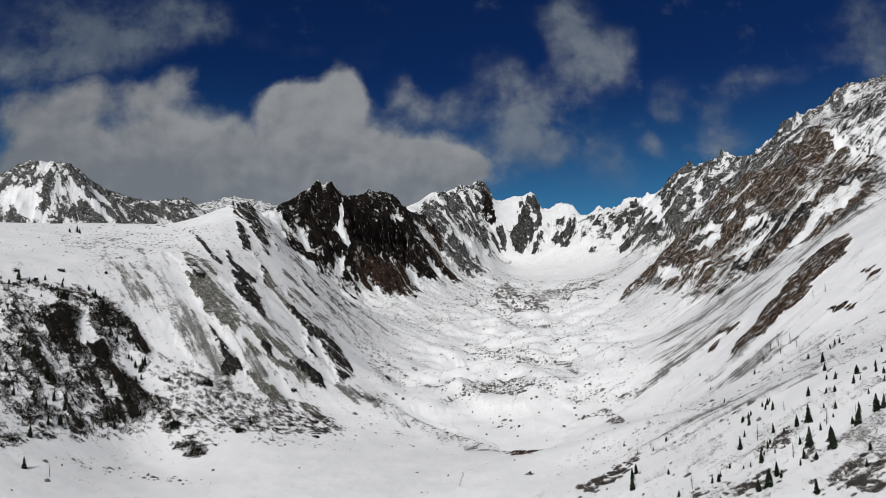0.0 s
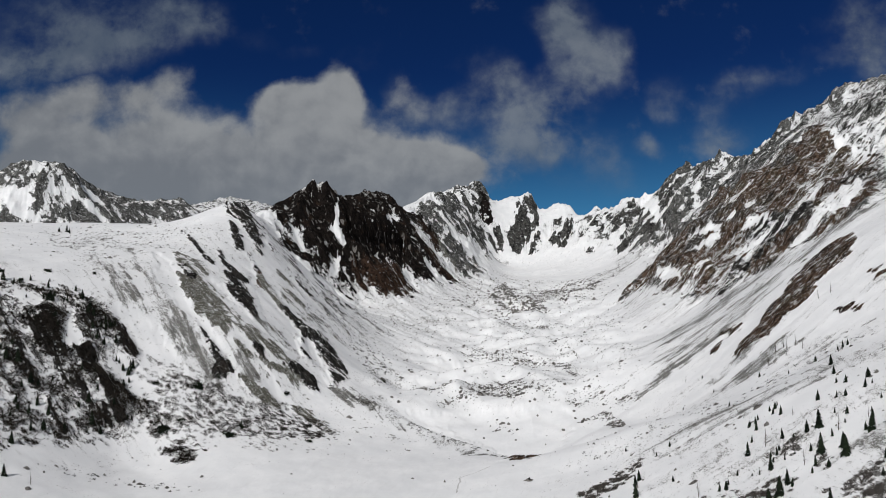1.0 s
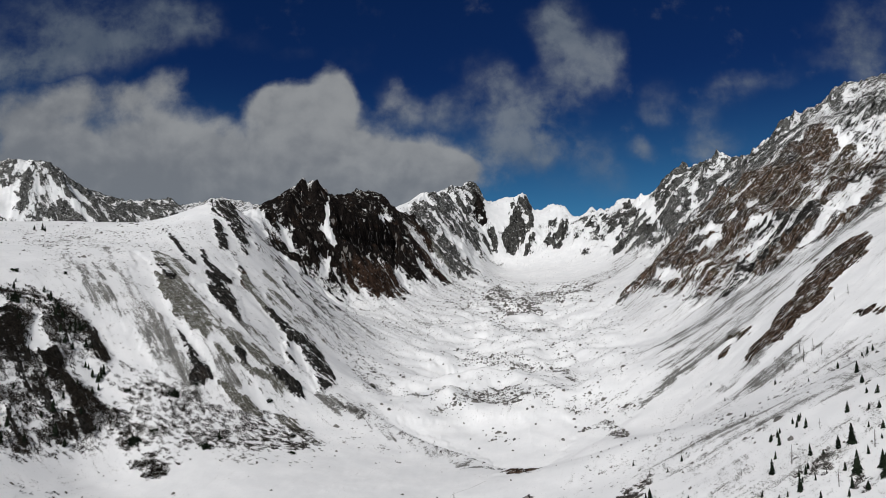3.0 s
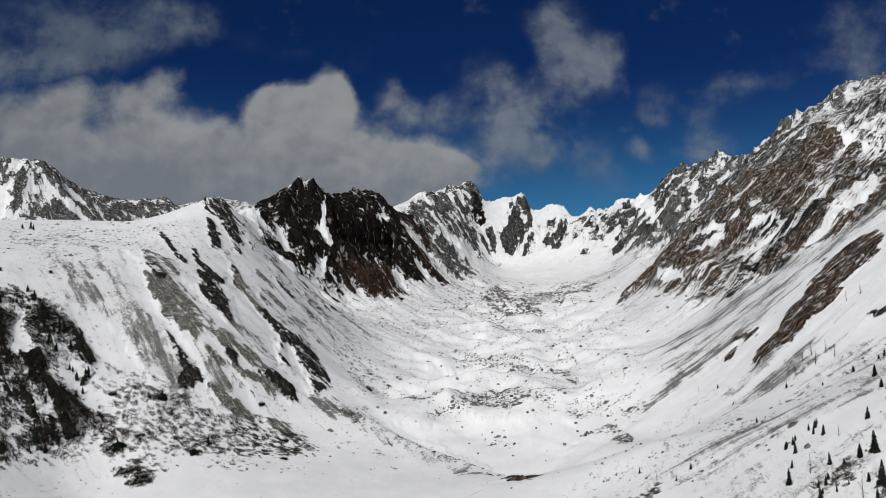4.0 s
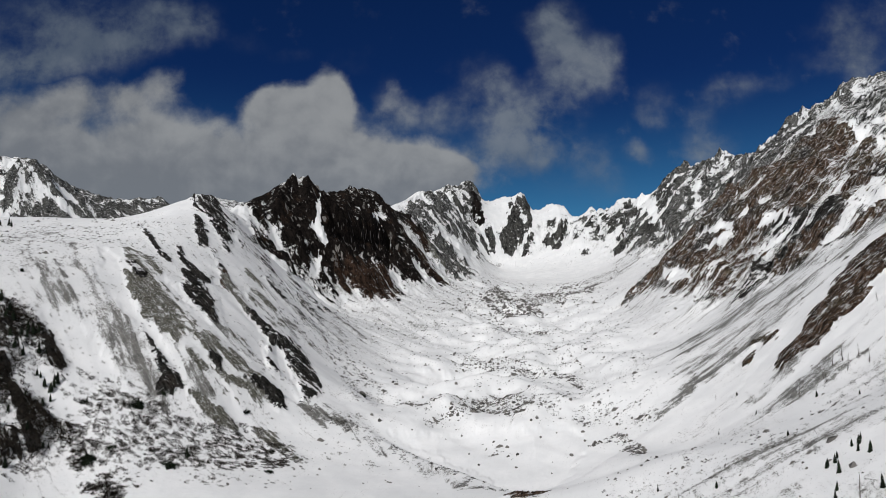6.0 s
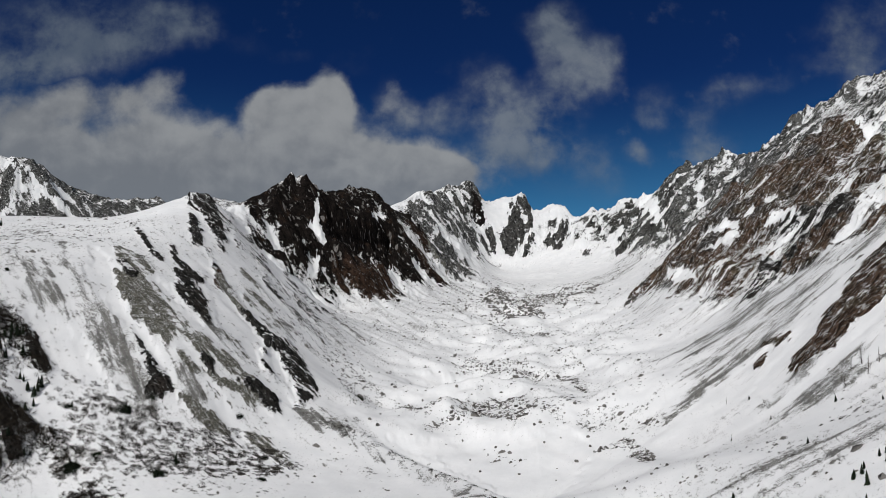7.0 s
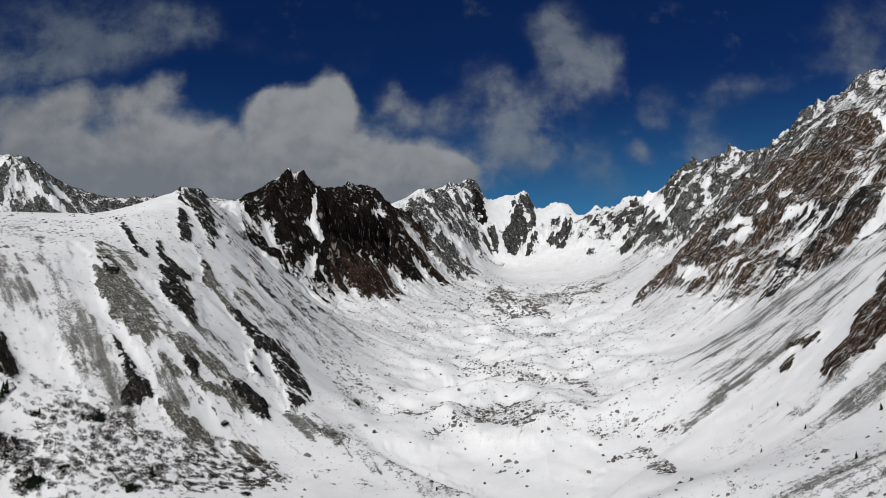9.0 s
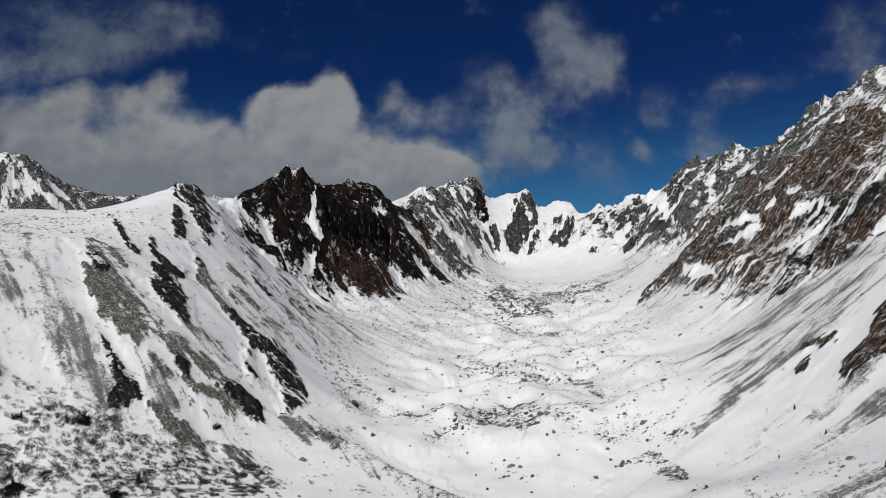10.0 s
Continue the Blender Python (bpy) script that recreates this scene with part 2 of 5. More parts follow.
def densify(line, step):
    out = []
    for a, b in zip(line, line[1:]):
        a, b = np.array(a, float), np.array(b, float)
        n = max(1, int(np.hypot(*(b - a)[:2]) / step))
        out += [a + (b - a) * k / n for k in range(n)]
    return out + [np.array(line[-1], float)]


SPREAD = 22.0  # metres over which a plan line is rounded off
knots = [p for line in LINES for p in densify(line, 60)] + [np.array(p, float) for p in RIM + BEHIND]
knots = np.array([p for n, p in enumerate(knots) if all(np.hypot(*(p - q)[:2]) > 9 for q in knots[:n])])
gap = np.hypot(knots[:, None, 0] - knots[None, :, 0], knots[:, None, 1] - knots[None, :, 1])
system = np.zeros((len(knots) + 1, len(knots) + 1))
system[:-1, :-1] = -np.sqrt(gap ** 2 + SPREAD ** 2) + 1.5 * np.eye(len(knots))
system[-1, :-1] = system[:-1, -1] = 1
weights = np.linalg.solve(system, np.r_[knots[:, 2], 0])


def lie(x, y):
    """The smooth height of the land at the plan places x, y."""
    shape, x, y = np.shape(x), np.ravel(x).astype(np.float32), np.ravel(y).astype(np.float32)
    out = np.full(len(x), np.float32(weights[-1]), np.float32)
    for (px, py, _), w in zip(knots.astype(np.float32), weights[:-1].astype(np.float32)):
        out -= w * np.sqrt((x - px) ** 2 + (y - py) ** 2 + np.float32(SPREAD ** 2))
    return out.reshape(shape)


def perlin(x, y, seed=0):
    """Gradient noise, about -0.7 to 0.7, with a wavelength of 1."""
    xi, yi = np.floor(x).astype(np.int64), np.floor(y).astype(np.int64)
    fx, fy = (x - xi).astype(np.float32), (y - yi).astype(np.float32)
    u, v = fx * fx * fx * (fx * (fx * 6 - 15) + 10), fy * fy * fy * (fy * (fy * 6 - 15) + 10)

    def corner(dx, dy):
        h = ((xi + dx) * 374761393 + (yi + dy) * 668265263 + seed * 974634533) & 0xFFFFFFFF
        h = ((h ^ (h >> 13)) * 1274126177) & 0xFFFFFFFF
        a = ((h ^ (h >> 16)) & 1023).astype(np.float32) * np.float32(2 * math.pi / 1024)
        return np.cos(a) * (fx - dx) + np.sin(a) * (fy - dy)

    low = corner(0, 0) * (1 - u) + corner(1, 0) * u
    high = corner(0, 1) * (1 - u) + corner(1, 1) * u
    return low * (1 - v) + high * v


def fbm(x, y, wave, octaves, seed=0, rough=0.5):
    out, amp = 0, 1.0
    for k in range(octaves):
        out = out + amp * perlin(x / wave + 17.3 * k, y / wave - 9.1 * k, seed + k)
        wave, amp = wave / 2.03, amp * rough
    return out


def crags(x, y, wave, octaves, seed=0, rough=0.55):
    """Ridged noise, 0 to about 1: sharp ribs with hollows between."""
    out, amp, total, carry = 0, 1.0, 0.0, 1.0
    for k in range(octaves):
        n = 1 - np.abs(perlin(x / wave + 5.7 * k, y / wave + 3.1 * k, seed + k)) * 1.9
        n = np.clip(n, 0, 1) ** 2
        out, total = out + amp * n * carry, total + amp
        carry, wave, amp = np.clip(n * 1.4, 0.25, 1), wave / 2.07, amp * rough
    return out / total


def near_line(x, y, line):
    """Distance in plan to a line, and how far along it (0 to 1) the nearest place is."""
    best, along = np.full(np.shape(x), 1e9, np.float32), np.zeros(np.shape(x), np.float32)
    for k, (a, b) in enumerate(zip(line, line[1:])):
        dx, dy = b[0] - a[0], b[1] - a[1]
        s = np.clip(((x - a[0]) * dx + (y - a[1]) * dy) / (dx * dx + dy * dy + 1e-9), 0, 1)
        d = np.hypot(x - a[0] - s * dx, y - a[1] - s * dy)
        hit = d < best
        best, along = np.where(hit, d, best), np.where(hit, (k + s) / (len(line) - 1), along)
    return best, along


def within(x, y, ring):
    """True inside a plan outline."""
    inside = np.zeros(np.shape(x), bool)
    for (ax, ay), (bx, by) in zip(ring, ring[1:] + ring[:1]):
        cross = (ay > y) != (by > y)
        inside ^= cross & (x < (bx - ax) * (y - ay) / (by - ay + 1e-9) + ax)
    return inside


def smooth(lo, hi, v):
    s = np.clip((v - lo) / (hi - lo), 0, 1)
    return s * s * (3 - 2 * s)
# ---- end of the plan ----


# ---- where rock, scree and shrub lie, in plan ----
LEFT_TOP = [(-428, 643), (-420, 725), (-371, 778), (-264, 760), (-232, 740), (-251, 604), (-267, 525), (-299, 484), (-356, 533)]
SHRUB_HIGH = [(-305, 455), (-275, 477), (-241, 484), (-212, 468), (-187, 436), (-161, 424), (-138, 400), (-160, 396), (-183, 401), (-223, 340), (-320, 380)]
FAN_EDGE = [(-104, 548), (-70, 532), (-41, 522), (-18, 508), (18, 474), (40, 445)]
BOWL_RIM = [(-70, 532), (-41, 522), (-18, 508), (18, 474), (40, 445), (55, 433), (90, 445), (113, 467), (134, 483), (160, 491)]
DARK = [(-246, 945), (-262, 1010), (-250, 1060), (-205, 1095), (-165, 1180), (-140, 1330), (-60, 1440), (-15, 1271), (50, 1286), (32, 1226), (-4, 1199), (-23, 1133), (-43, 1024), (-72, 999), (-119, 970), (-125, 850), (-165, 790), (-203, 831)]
PEAK_GREY = [(-60, 1400), (-60, 1620), (-10, 1800), (40, 2080), (110, 2160), (165, 2140), (155, 2048), (140, 1936), (113, 1627), (112, 1518), (57, 1314), (-10, 1299)]
HEAD = [(161, 1952), (302, 1993), (435, 1985), (500, 2000), (590, 1850), (560, 1700), (521, 1531), (453, 1675), (435, 1836), (353, 1907), (254, 1899)]
GREY = [(587, 1784), (620, 1850), (720, 1830), (740, 1650), (680, 1360), (660, 1250), (493, 1014), (393, 979), (460, 1354), (467, 1622), (482, 1749)]
SUMMIT = [(613, 1247), (640, 1420), (690, 1400), (815, 1420), (930, 1430), (1020, 1300), (900, 1000), (600, 760), (490, 720), (520, 800), (679, 1206)]
BROWN = [(249, 911), (265, 945), (320, 965), (383, 985), (472, 1050), (640, 1200), (690, 1190), (560, 900), (500, 740), (443, 654), (377, 558), (311, 544), (311, 589), (281, 603), (265, 639), (262, 756), (276, 900)]
BOULDERS_FAR = [(100, 1216), (206, 1453), (287, 1369), (168, 1122)]
LEFT_STREAKS = [(-240, 921), (-225, 950), (-177, 925), (-116, 790), (-88, 765), (-104, 681), (-147, 690), (-185, 729), (-225, 830)]
TALUS_FANS = [(-134, 760), (-130, 960), (-37, 1010), (48, 1240), (120, 1400), (150, 1400), (107, 1086), (74, 912), (-3, 825), (-70, 680)]
NEAR_FACE = [(60, 415), (112, 398), (168, 392), (225, 365), (280, 320), (260, 220), (150, 190), (100, 260), (60, 330)]
BANK = [(45, 416), (52, 409)]
# outlines in plan of single ribs, cliffs, gullies, scree and shrub patches: kind, strength, width of the ragged edge in metres
PATCHES = {}


def patch(kind, strength, edge, ring_):
    PATCHES.setdefault(kind, []).append((strength, edge, ring_))


# broad heath rib
patch("heath", 0.85, 3, [(-239, 604), (-226, 600), (-211, 590), (-200, 581), (-195, 571), (-180, 560), (-169, 550), (-152, 542), (-137, 540), (-121, 535), (-124, 522), (-138, 525), (-147, 521), (-157, 525), (-160, 513), (-169, 515), (-178, 520), (-187, 522), (-198, 532), (-212, 551), (-225, 574)])
patch("heath", 0.6, 3, [(-160, 511), (-153, 522), (-145, 520), (-139, 529), (-131, 509), (-124, 504), (-118, 501), (-121, 496), (-130, 498), (-139, 503), (-150, 505)])
patch("crag", 1, 1.5, [(-144, 519), (-141, 523), (-135, 519), (-131, 511), (-134, 509), (-138, 512)])
patch("heath", 0.7, 2.5, [(-126, 532), (-118, 535), (-108, 535), (-99, 531), (-92, 519), (-94, 515), (-102, 516), (-113, 519), (-121, 523)])
patch("crag", 0.9, 2, [(-119, 521), (-113, 527), (-102, 530), (-95, 528), (-91, 518), (-94, 514), (-101, 518), (-111, 521)])
patch("heath", 0.75, 2, [(-142, 486), (-136, 486), (-127, 485), (-116, 484), (-108, 486), (-111, 479), (-123, 477), (-135, 481)])
patch("heath", 0.45, 4, [(-108, 488), (-93, 493), (-80, 483), (-73, 470), (-81, 470), (-98, 483)])
# second rib
patch("crag", 0.7, 3, [(-191, 597), (-187, 611), (-176, 605), (-164, 590), (-152, 563), (-150, 551), (-156, 554), (-163, 562), (-170, 564), (-179, 575)])
patch("crag", 0.6, 2, [(-212, 639), (-210, 643), (-194, 626), (-184, 613), (-189, 606)])
# one thin strip: shadow line at a chute's edge, painted as crag
patch("crag", 0.8, 1.5, [(-172, 557), (-167, 557), (-161, 557), (-161, 555), (-167, 553)])
patch("crag", 0.8, 2, [(-181, 614), (-179, 626), (-173, 619), (-175, 608)])
patch("brown", 0.75, 2.5, [(-182, 655), (-177, 657), (-166, 642), (-158, 629), (-160, 617), (-168, 622)])
# third rib
patch("heath", 0.8, 3, [(-157, 656), (-148, 660), (-136, 659), (-129, 653), (-115, 639), (-103, 628), (-108, 619), (-120, 617), (-126, 623), (-133, 624), (-140, 633), (-148, 631)])
# rib foot
patch("crag", 1, 2, [(-120, 585), (-120, 618), (-110, 631), (-99, 617), (-84, 588), (-73, 561), (-77, 556), (-81, 548), (-81, 537), (-84, 535), (-87, 545), (-94, 563), (-101, 572), (-108, 587), (-115, 596), (-116, 585), (-113, 565), (-106, 556), (-101, 552), (-106, 548), (-114, 558)])
# crest crags
patch("crag", 0.8, 3, [(-247, 774), (-220, 777), (-209, 762), (-208, 739), (-221, 750), (-233, 756)])
patch("crag", 0.8, 3, [(-232, 740), (-220, 726), (-200, 683), (-194, 663), (-201, 663), (-215, 689)])
patch("crag", 0.7, 3, [(-215, 749), (-206, 744), (-193, 723), (-192, 707)])
patch("crag", 0.6, 3, [(-195, 671), (-189, 674), (-175, 650), (-180, 650)])
patch("crag", 0.7, 2, [(-265, 682), (-251, 669), (-233, 644), (-213, 614), (-204, 611), (-203, 600), (-215, 610), (-237, 642)])
patch("crag", 0.55, 4, [(-181, 790), (-174, 791), (-150, 729), (-134, 695), (-138, 686), (-153, 703)])
patch("crag", 0.5, 5, [(-157, 826), (-132, 781), (-104, 780), (-108, 746), (-122, 729), (-138, 734)])
# grey scree chute
patch("scree", 0.35, 8, [(-352, 693), (-317, 652), (-248, 551), (-221, 531), (-200, 516), (-183, 508), (-164, 494), (-152, 487), (-147, 476), (-149, 470), (-157, 470), (-167, 470), (-177, 476), (-187, 490), (-202, 494), (-223, 513), (-261, 557)])
patch("scree", 0.40, 9, [(-217, 512), (-199, 515), (-182, 507), (-163, 493), (-152, 486), (-151, 473), (-161, 472), (-174, 478), (-187, 493), (-203, 499)])
patch("scree", 0.4, 4, [(-256, 521), (-255, 531), (-240, 519), (-228, 508), (-226, 493), (-234, 494), (-245, 506)])
patch("scree", 0.34, 6, [(-388, 697), (-358, 670), (-290, 559), (-275, 524), (-299, 553)])
patch("crag", 1, 1.5, [(-158, 484), (-155, 486), (-151, 488), (-148, 480), (-148, 474), (-151, 476), (-154, 472), (-157, 478)])
patch("crag", 0.5, 1.2, [(-182, 510), (-175, 507), (-161, 495), (-153, 491), (-153, 487), (-161, 491), (-171, 500)])
# clean snow chutes
patch("snow", 1, 3, [(-247, 588), (-227, 574), (-209, 544), (-189, 524), (-180, 516), (-164, 505), (-151, 496), (-144, 484), (-151, 491), (-163, 498), (-181, 512), (-202, 521), (-224, 537)])
patch("snow", 1, 3, [(-195, 573), (-188, 575), (-173, 561), (-158, 553), (-138, 543), (-117, 542), (-100, 540), (-113, 541), (-129, 540), (-148, 547), (-167, 554), (-181, 563)])
patch("snow", 1, 3, [(-163, 602), (-150, 613), (-135, 611), (-123, 602), (-121, 572), (-110, 546), (-98, 549), (-83, 537), (-95, 534), (-113, 541), (-133, 554), (-149, 572)])
patch("snow", 1, 3, [(-115, 584), (-113, 594), (-105, 578), (-97, 566), (-86, 542), (-83, 541), (-91, 554), (-99, 556), (-106, 558)])
patch("snow", 1, 3, [(-233, 486), (-220, 490), (-202, 490), (-184, 476), (-172, 464), (-183, 467), (-200, 466), (-214, 473), (-225, 479)])
# thickets
patch("thicket", 1, 4, [(-268, 435), (-262, 450), (-249, 454), (-245, 445), (-237, 428), (-232, 412), (-238, 410), (-257, 424)])
# this strip also stands in for the shade of a gully wall
patch("thicket", 1.3, 3, [(-233, 435), (-228, 441), (-215, 439), (-198, 433), (-182, 431), (-178, 430), (-183, 425), (-194, 421), (-208, 422), (-223, 427)])
patch("thicket", 1, 3, [(-204, 415), (-191, 422), (-185, 413), (-192, 406), (-200, 407)])
patch("thicket", 0.8, 4, [(-253, 476), (-243, 481), (-230, 477), (-212, 468), (-202, 461), (-209, 458), (-223, 462), (-230, 450), (-242, 456)])
patch("thicket", 0.6, 5, [(-265, 399), (-249, 406), (-237, 404), (-240, 394), (-256, 386)])
patch("thicket", 0.7, 3, [(-225, 343), (-217, 349), (-216, 338), (-220, 335)])
patch("thicket", 1, 2, [(-162, 405), (-153, 412), (-139, 403), (-142, 393), (-154, 395)])
# shrubby mountainside
patch("shrub", 1, 8, [(-295, 441), (-283, 458), (-258, 477), (-237, 477), (-212, 468), (-199, 460), (-208, 456), (-204, 440), (-178, 430), (-141, 409), (-167, 412), (-186, 409), (-201, 380), (-221, 338)])
patch("snow", 1, 2, [(-248, 454), (-246, 459), (-237, 447), (-230, 443), (-229, 437), (-234, 432), (-238, 433)])
patch("snow", 0.8, 3, [(-286, 442), (-279, 451), (-266, 459), (-260, 447), (-270, 433), (-280, 436)])
patch("snow", 0.9, 3, [(-221, 447), (-210, 445), (-196, 436), (-179, 434), (-172, 431), (-180, 441), (-198, 450), (-213, 455)])
# dwarf shrub mounds
patch("bush", 1, 8, [(-195, 452), (-175, 461), (-151, 469), (-132, 469), (-120, 479), (-103, 489), (-79, 486), (-68, 466), (-81, 455), (-111, 438), (-150, 420), (-174, 421)])
patch("bush", 0.5, 8, [(-196, 464), (-179, 468), (-158, 470), (-143, 474), (-150, 466), (-173, 458), (-189, 458)])
# snow gullies of the dark peak
patch("snow", 1, 3, [(-173, 1049), (-168, 1121), (-161, 1065), (-158, 1039), (-150, 1036), (-143, 1023), (-149, 1011), (-159, 1009), (-172, 1024), (-167, 1037), (-170, 1044)])
patch("snow", 0.9, 4, [(-153, 998), (-148, 995), (-148, 981), (-154, 968), (-155, 954), (-159, 960), (-155, 985)])
patch("snow", 0.8, 3, [(-109, 1084), (-94, 1098), (-83, 1102), (-91, 1093), (-106, 1078)])
patch("snow", 1, 4, [(-76, 1130), (-65, 1125), (-54, 1141), (-43, 1130), (-24, 1129), (1, 1101), (-20, 1100), (-44, 1081), (-57, 1111)])
patch("snow", 1, 4, [(-31, 1217), (-16, 1234), (-1, 1227), (19, 1220), (5, 1193), (-11, 1201), (-24, 1204)])
patch("snow", 1, 5, [(38, 1358), (54, 1365), (75, 1291), (54, 1296)])
patch("snow", 0.8, 4, [(-105, 1202), (-90, 1268), (-74, 1265), (-84, 1253), (-96, 1195)])
patch("snow", 0.7, 4, [(-149, 1131), (-134, 1162), (-141, 1128)])
patch("snow", 0.55, 8, [(-222, 900), (-220, 974), (-204, 973), (-198, 965), (-184, 858), (-196, 848), (-205, 846)])
# near-black stone here takes in shade on the peak as well as rock colour
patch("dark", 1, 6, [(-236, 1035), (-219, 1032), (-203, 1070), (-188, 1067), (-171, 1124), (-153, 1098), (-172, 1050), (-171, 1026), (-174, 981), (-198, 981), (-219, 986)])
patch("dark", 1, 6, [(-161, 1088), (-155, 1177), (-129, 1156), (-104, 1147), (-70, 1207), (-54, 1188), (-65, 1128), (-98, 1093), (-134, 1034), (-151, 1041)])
# russet lower cliffs
patch("russet", 1, 8, [(-129, 1002), (-101, 1034), (-65, 1123), (-44, 1114), (-46, 1033), (-56, 996), (-79, 981), (-100, 994), (-122, 981)])
patch("russet", 0.8, 8, [(-27, 1259), (-2, 1368), (32, 1375), (48, 1266), (29, 1220), (4, 1232)])
# head wall
patch("snow", 0.75, 8, [(-12, 1530), (17, 1554), (53, 1672), (103, 1769), (123, 1722), (110, 1478), (91, 1573), (49, 1548), (8, 1484)])
patch("snow", 0.8, 6, [(129, 2028), (154, 2039), (152, 2013), (129, 2022)])
patch("dark", 0.6, 6, [(132, 2070), (151, 2040), (155, 1953), (140, 1945), (119, 1947)])
# tooth
patch("tooth", 1, 5, [(278, 2081), (292, 2094), (302, 2025), (290, 1967), (275, 1958), (248, 1930), (228, 1896), (204, 1907), (199, 1938), (210, 1961), (232, 1992), (250, 2042)])
patch("snow", 1, 5, [(160, 2032), (273, 2082), (242, 2031), (212, 1979), (178, 1972), (163, 1988)])
patch("tooth", 0.8, 6, [(151, 1937), (177, 1956), (186, 1910), (170, 1891), (149, 1901), (140, 1908)])
patch("tooth", 0.8, 5, [(258, 1928), (284, 1929), (282, 1897), (257, 1889)])
patch("tooth", 0.7, 5, [(275, 1958), (295, 1955), (291, 1934), (276, 1935)])
patch("tooth", 0.72, 8, [(312, 1934), (349, 1955), (395, 1981), (398, 1947), (375, 1887), (349, 1874), (322, 1900), (310, 1926)])
patch("tooth", 0.7, 6, [(403, 2016), (410, 1969), (412, 1868), (398, 1881), (392, 1940)])
patch("tooth", 0.7, 6, [(428, 1922), (462, 1946), (455, 1900), (437, 1902)])
patch("tooth", 0.7, 6, [(401, 1834), (428, 1813), (417, 1788), (402, 1802)])
patch("tooth", 0.7, 8, [(482, 1937), (511, 1856), (496, 1798), (472, 1803), (488, 1843)])
patch("tooth", 0.6, 10, [(512, 1861), (550, 1854), (549, 1781), (514, 1766), (500, 1676), (459, 1682), (441, 1678), (474, 1760), (499, 1792)])
patch("snow", 0.9, 5, [(573, 1862), (590, 1764), (559, 1677), (520, 1537), (537, 1636), (546, 1712)])
patch("snow", 0.5, 10, [(146, 1792), (216, 1877), (311, 1884), (434, 1747), (408, 1504), (350, 1523), (257, 1569), (166, 1693)])
# snow patches of the brown mountainside
patch("snow", 0.9, 3, [(363, 935), (373, 879), (353, 839), (343, 877)])
patch("snow", 0.9, 3, [(337, 856), (351, 835), (335, 816), (330, 849), (325, 860)])
patch("snow", 0.85, 3, [(366, 787), (380, 781), (369, 736), (364, 735), (362, 766), (358, 787)])
patch("snow", 0.7, 3, [(379, 880), (390, 874), (368, 830)])
patch("snow", 0.85, 3, [(432, 778), (438, 777), (445, 778), (413, 738)])
patch("snow", 0.7, 3, [(403, 875), (408, 854), (387, 813), (399, 865)])
patch("snow", 0.8, 4, [(326, 749), (338, 734), (361, 722), (348, 716), (326, 722)])
patch("snow", 0.75, 6, [(378, 663), (407, 671), (428, 664), (400, 624), (340, 572), (333, 592), (312, 588), (297, 588), (331, 619), (344, 620)])
patch("snow", 0.8, 3, [(298, 917), (300, 879), (301, 851), (291, 793), (290, 827), (281, 849), (288, 889)])
patch("snow", 0.7, 3, [(296, 791), (319, 795), (296, 751), (288, 763), (290, 792)])
patch("snow", 0.85, 3, [(415, 983), (452, 952), (502, 992), (535, 975), (536, 972), (468, 921), (447, 941), (411, 963)])
patch("snow", 0.8, 5, [(268, 477), (272, 463), (278, 455), (261, 432), (248, 432), (236, 429), (222, 423), (212, 423), (221, 434), (232, 439)])
patch("snow", 0.8, 4, [(224, 494), (229, 481), (221, 464), (214, 468), (199, 456), (178, 439), (176, 465), (197, 479), (214, 482)])
# long brown rib
patch("brown", 1, 3, [(304, 492), (278, 455), (266, 457), (252, 453), (239, 444), (231, 442), (224, 445), (215, 436), (209, 434), (207, 443), (202, 443), (195, 442), (195, 450), (205, 465), (218, 466), (230, 478), (244, 485), (258, 495), (273, 504), (287, 506), (303, 511)])
patch("snow", 1, 1.5, [(224, 466), (220, 451), (218, 444), (214, 445), (216, 452)])
patch("brown", 0.85, 2.5, [(221, 499), (216, 487), (214, 498), (211, 506), (197, 484), (196, 491), (205, 506), (213, 514), (218, 510)])
patch("brown", 0.8, 2.5, [(231, 396), (237, 396), (241, 387), (235, 381), (231, 391)])
patch("brown", 0.7, 3, [(263, 414), (269, 411), (264, 402), (259, 402)])
patch("darkscree", 0.9, 4, [(260, 647), (294, 705), (308, 708), (320, 710), (332, 707), (304, 660), (275, 624), (265, 631)])
patch("brown", 0.8, 4, [(261, 813), (283, 818), (293, 792), (293, 752), (285, 762), (272, 781), (257, 765), (262, 792)])
patch("brown", 0.85, 3, [(247, 927), (265, 950), (297, 903), (287, 917), (279, 927), (261, 927)])
patch("brown", 0.9, 6, [(466, 1289), (509, 1285), (435, 985), (491, 1012), (528, 1000), (660, 1162), (522, 894), (452, 818), (427, 823), (410, 858), (418, 933), (379, 884), (362, 940), (316, 866), (318, 940)])
patch("darkscree", 0.65, 8, [(361, 765), (373, 729), (402, 727), (355, 642), (335, 663), (314, 665), (334, 725)])
# grey scree slope
patch("scree", 0.40, 14, [(169, 555), (211, 620), (243, 627), (276, 622), (302, 604), (338, 614), (388, 614), (338, 539), (300, 526), (280, 536), (251, 515), (228, 509), (203, 516), (179, 518), (155, 506), (157, 523)])
patch("scree", 0.62, 4, [(155, 512), (171, 520), (184, 523), (177, 515), (161, 505)])
patch("scree", 0.4, 10, [(196, 463), (194, 426), (199, 401), (185, 398), (179, 429), (173, 444)])
# near slope
patch("scree", 0.25, 14, [(127, 364), (156, 360), (176, 329), (201, 357), (214, 326), (192, 291), (167, 297), (140, 323), (105, 343)])
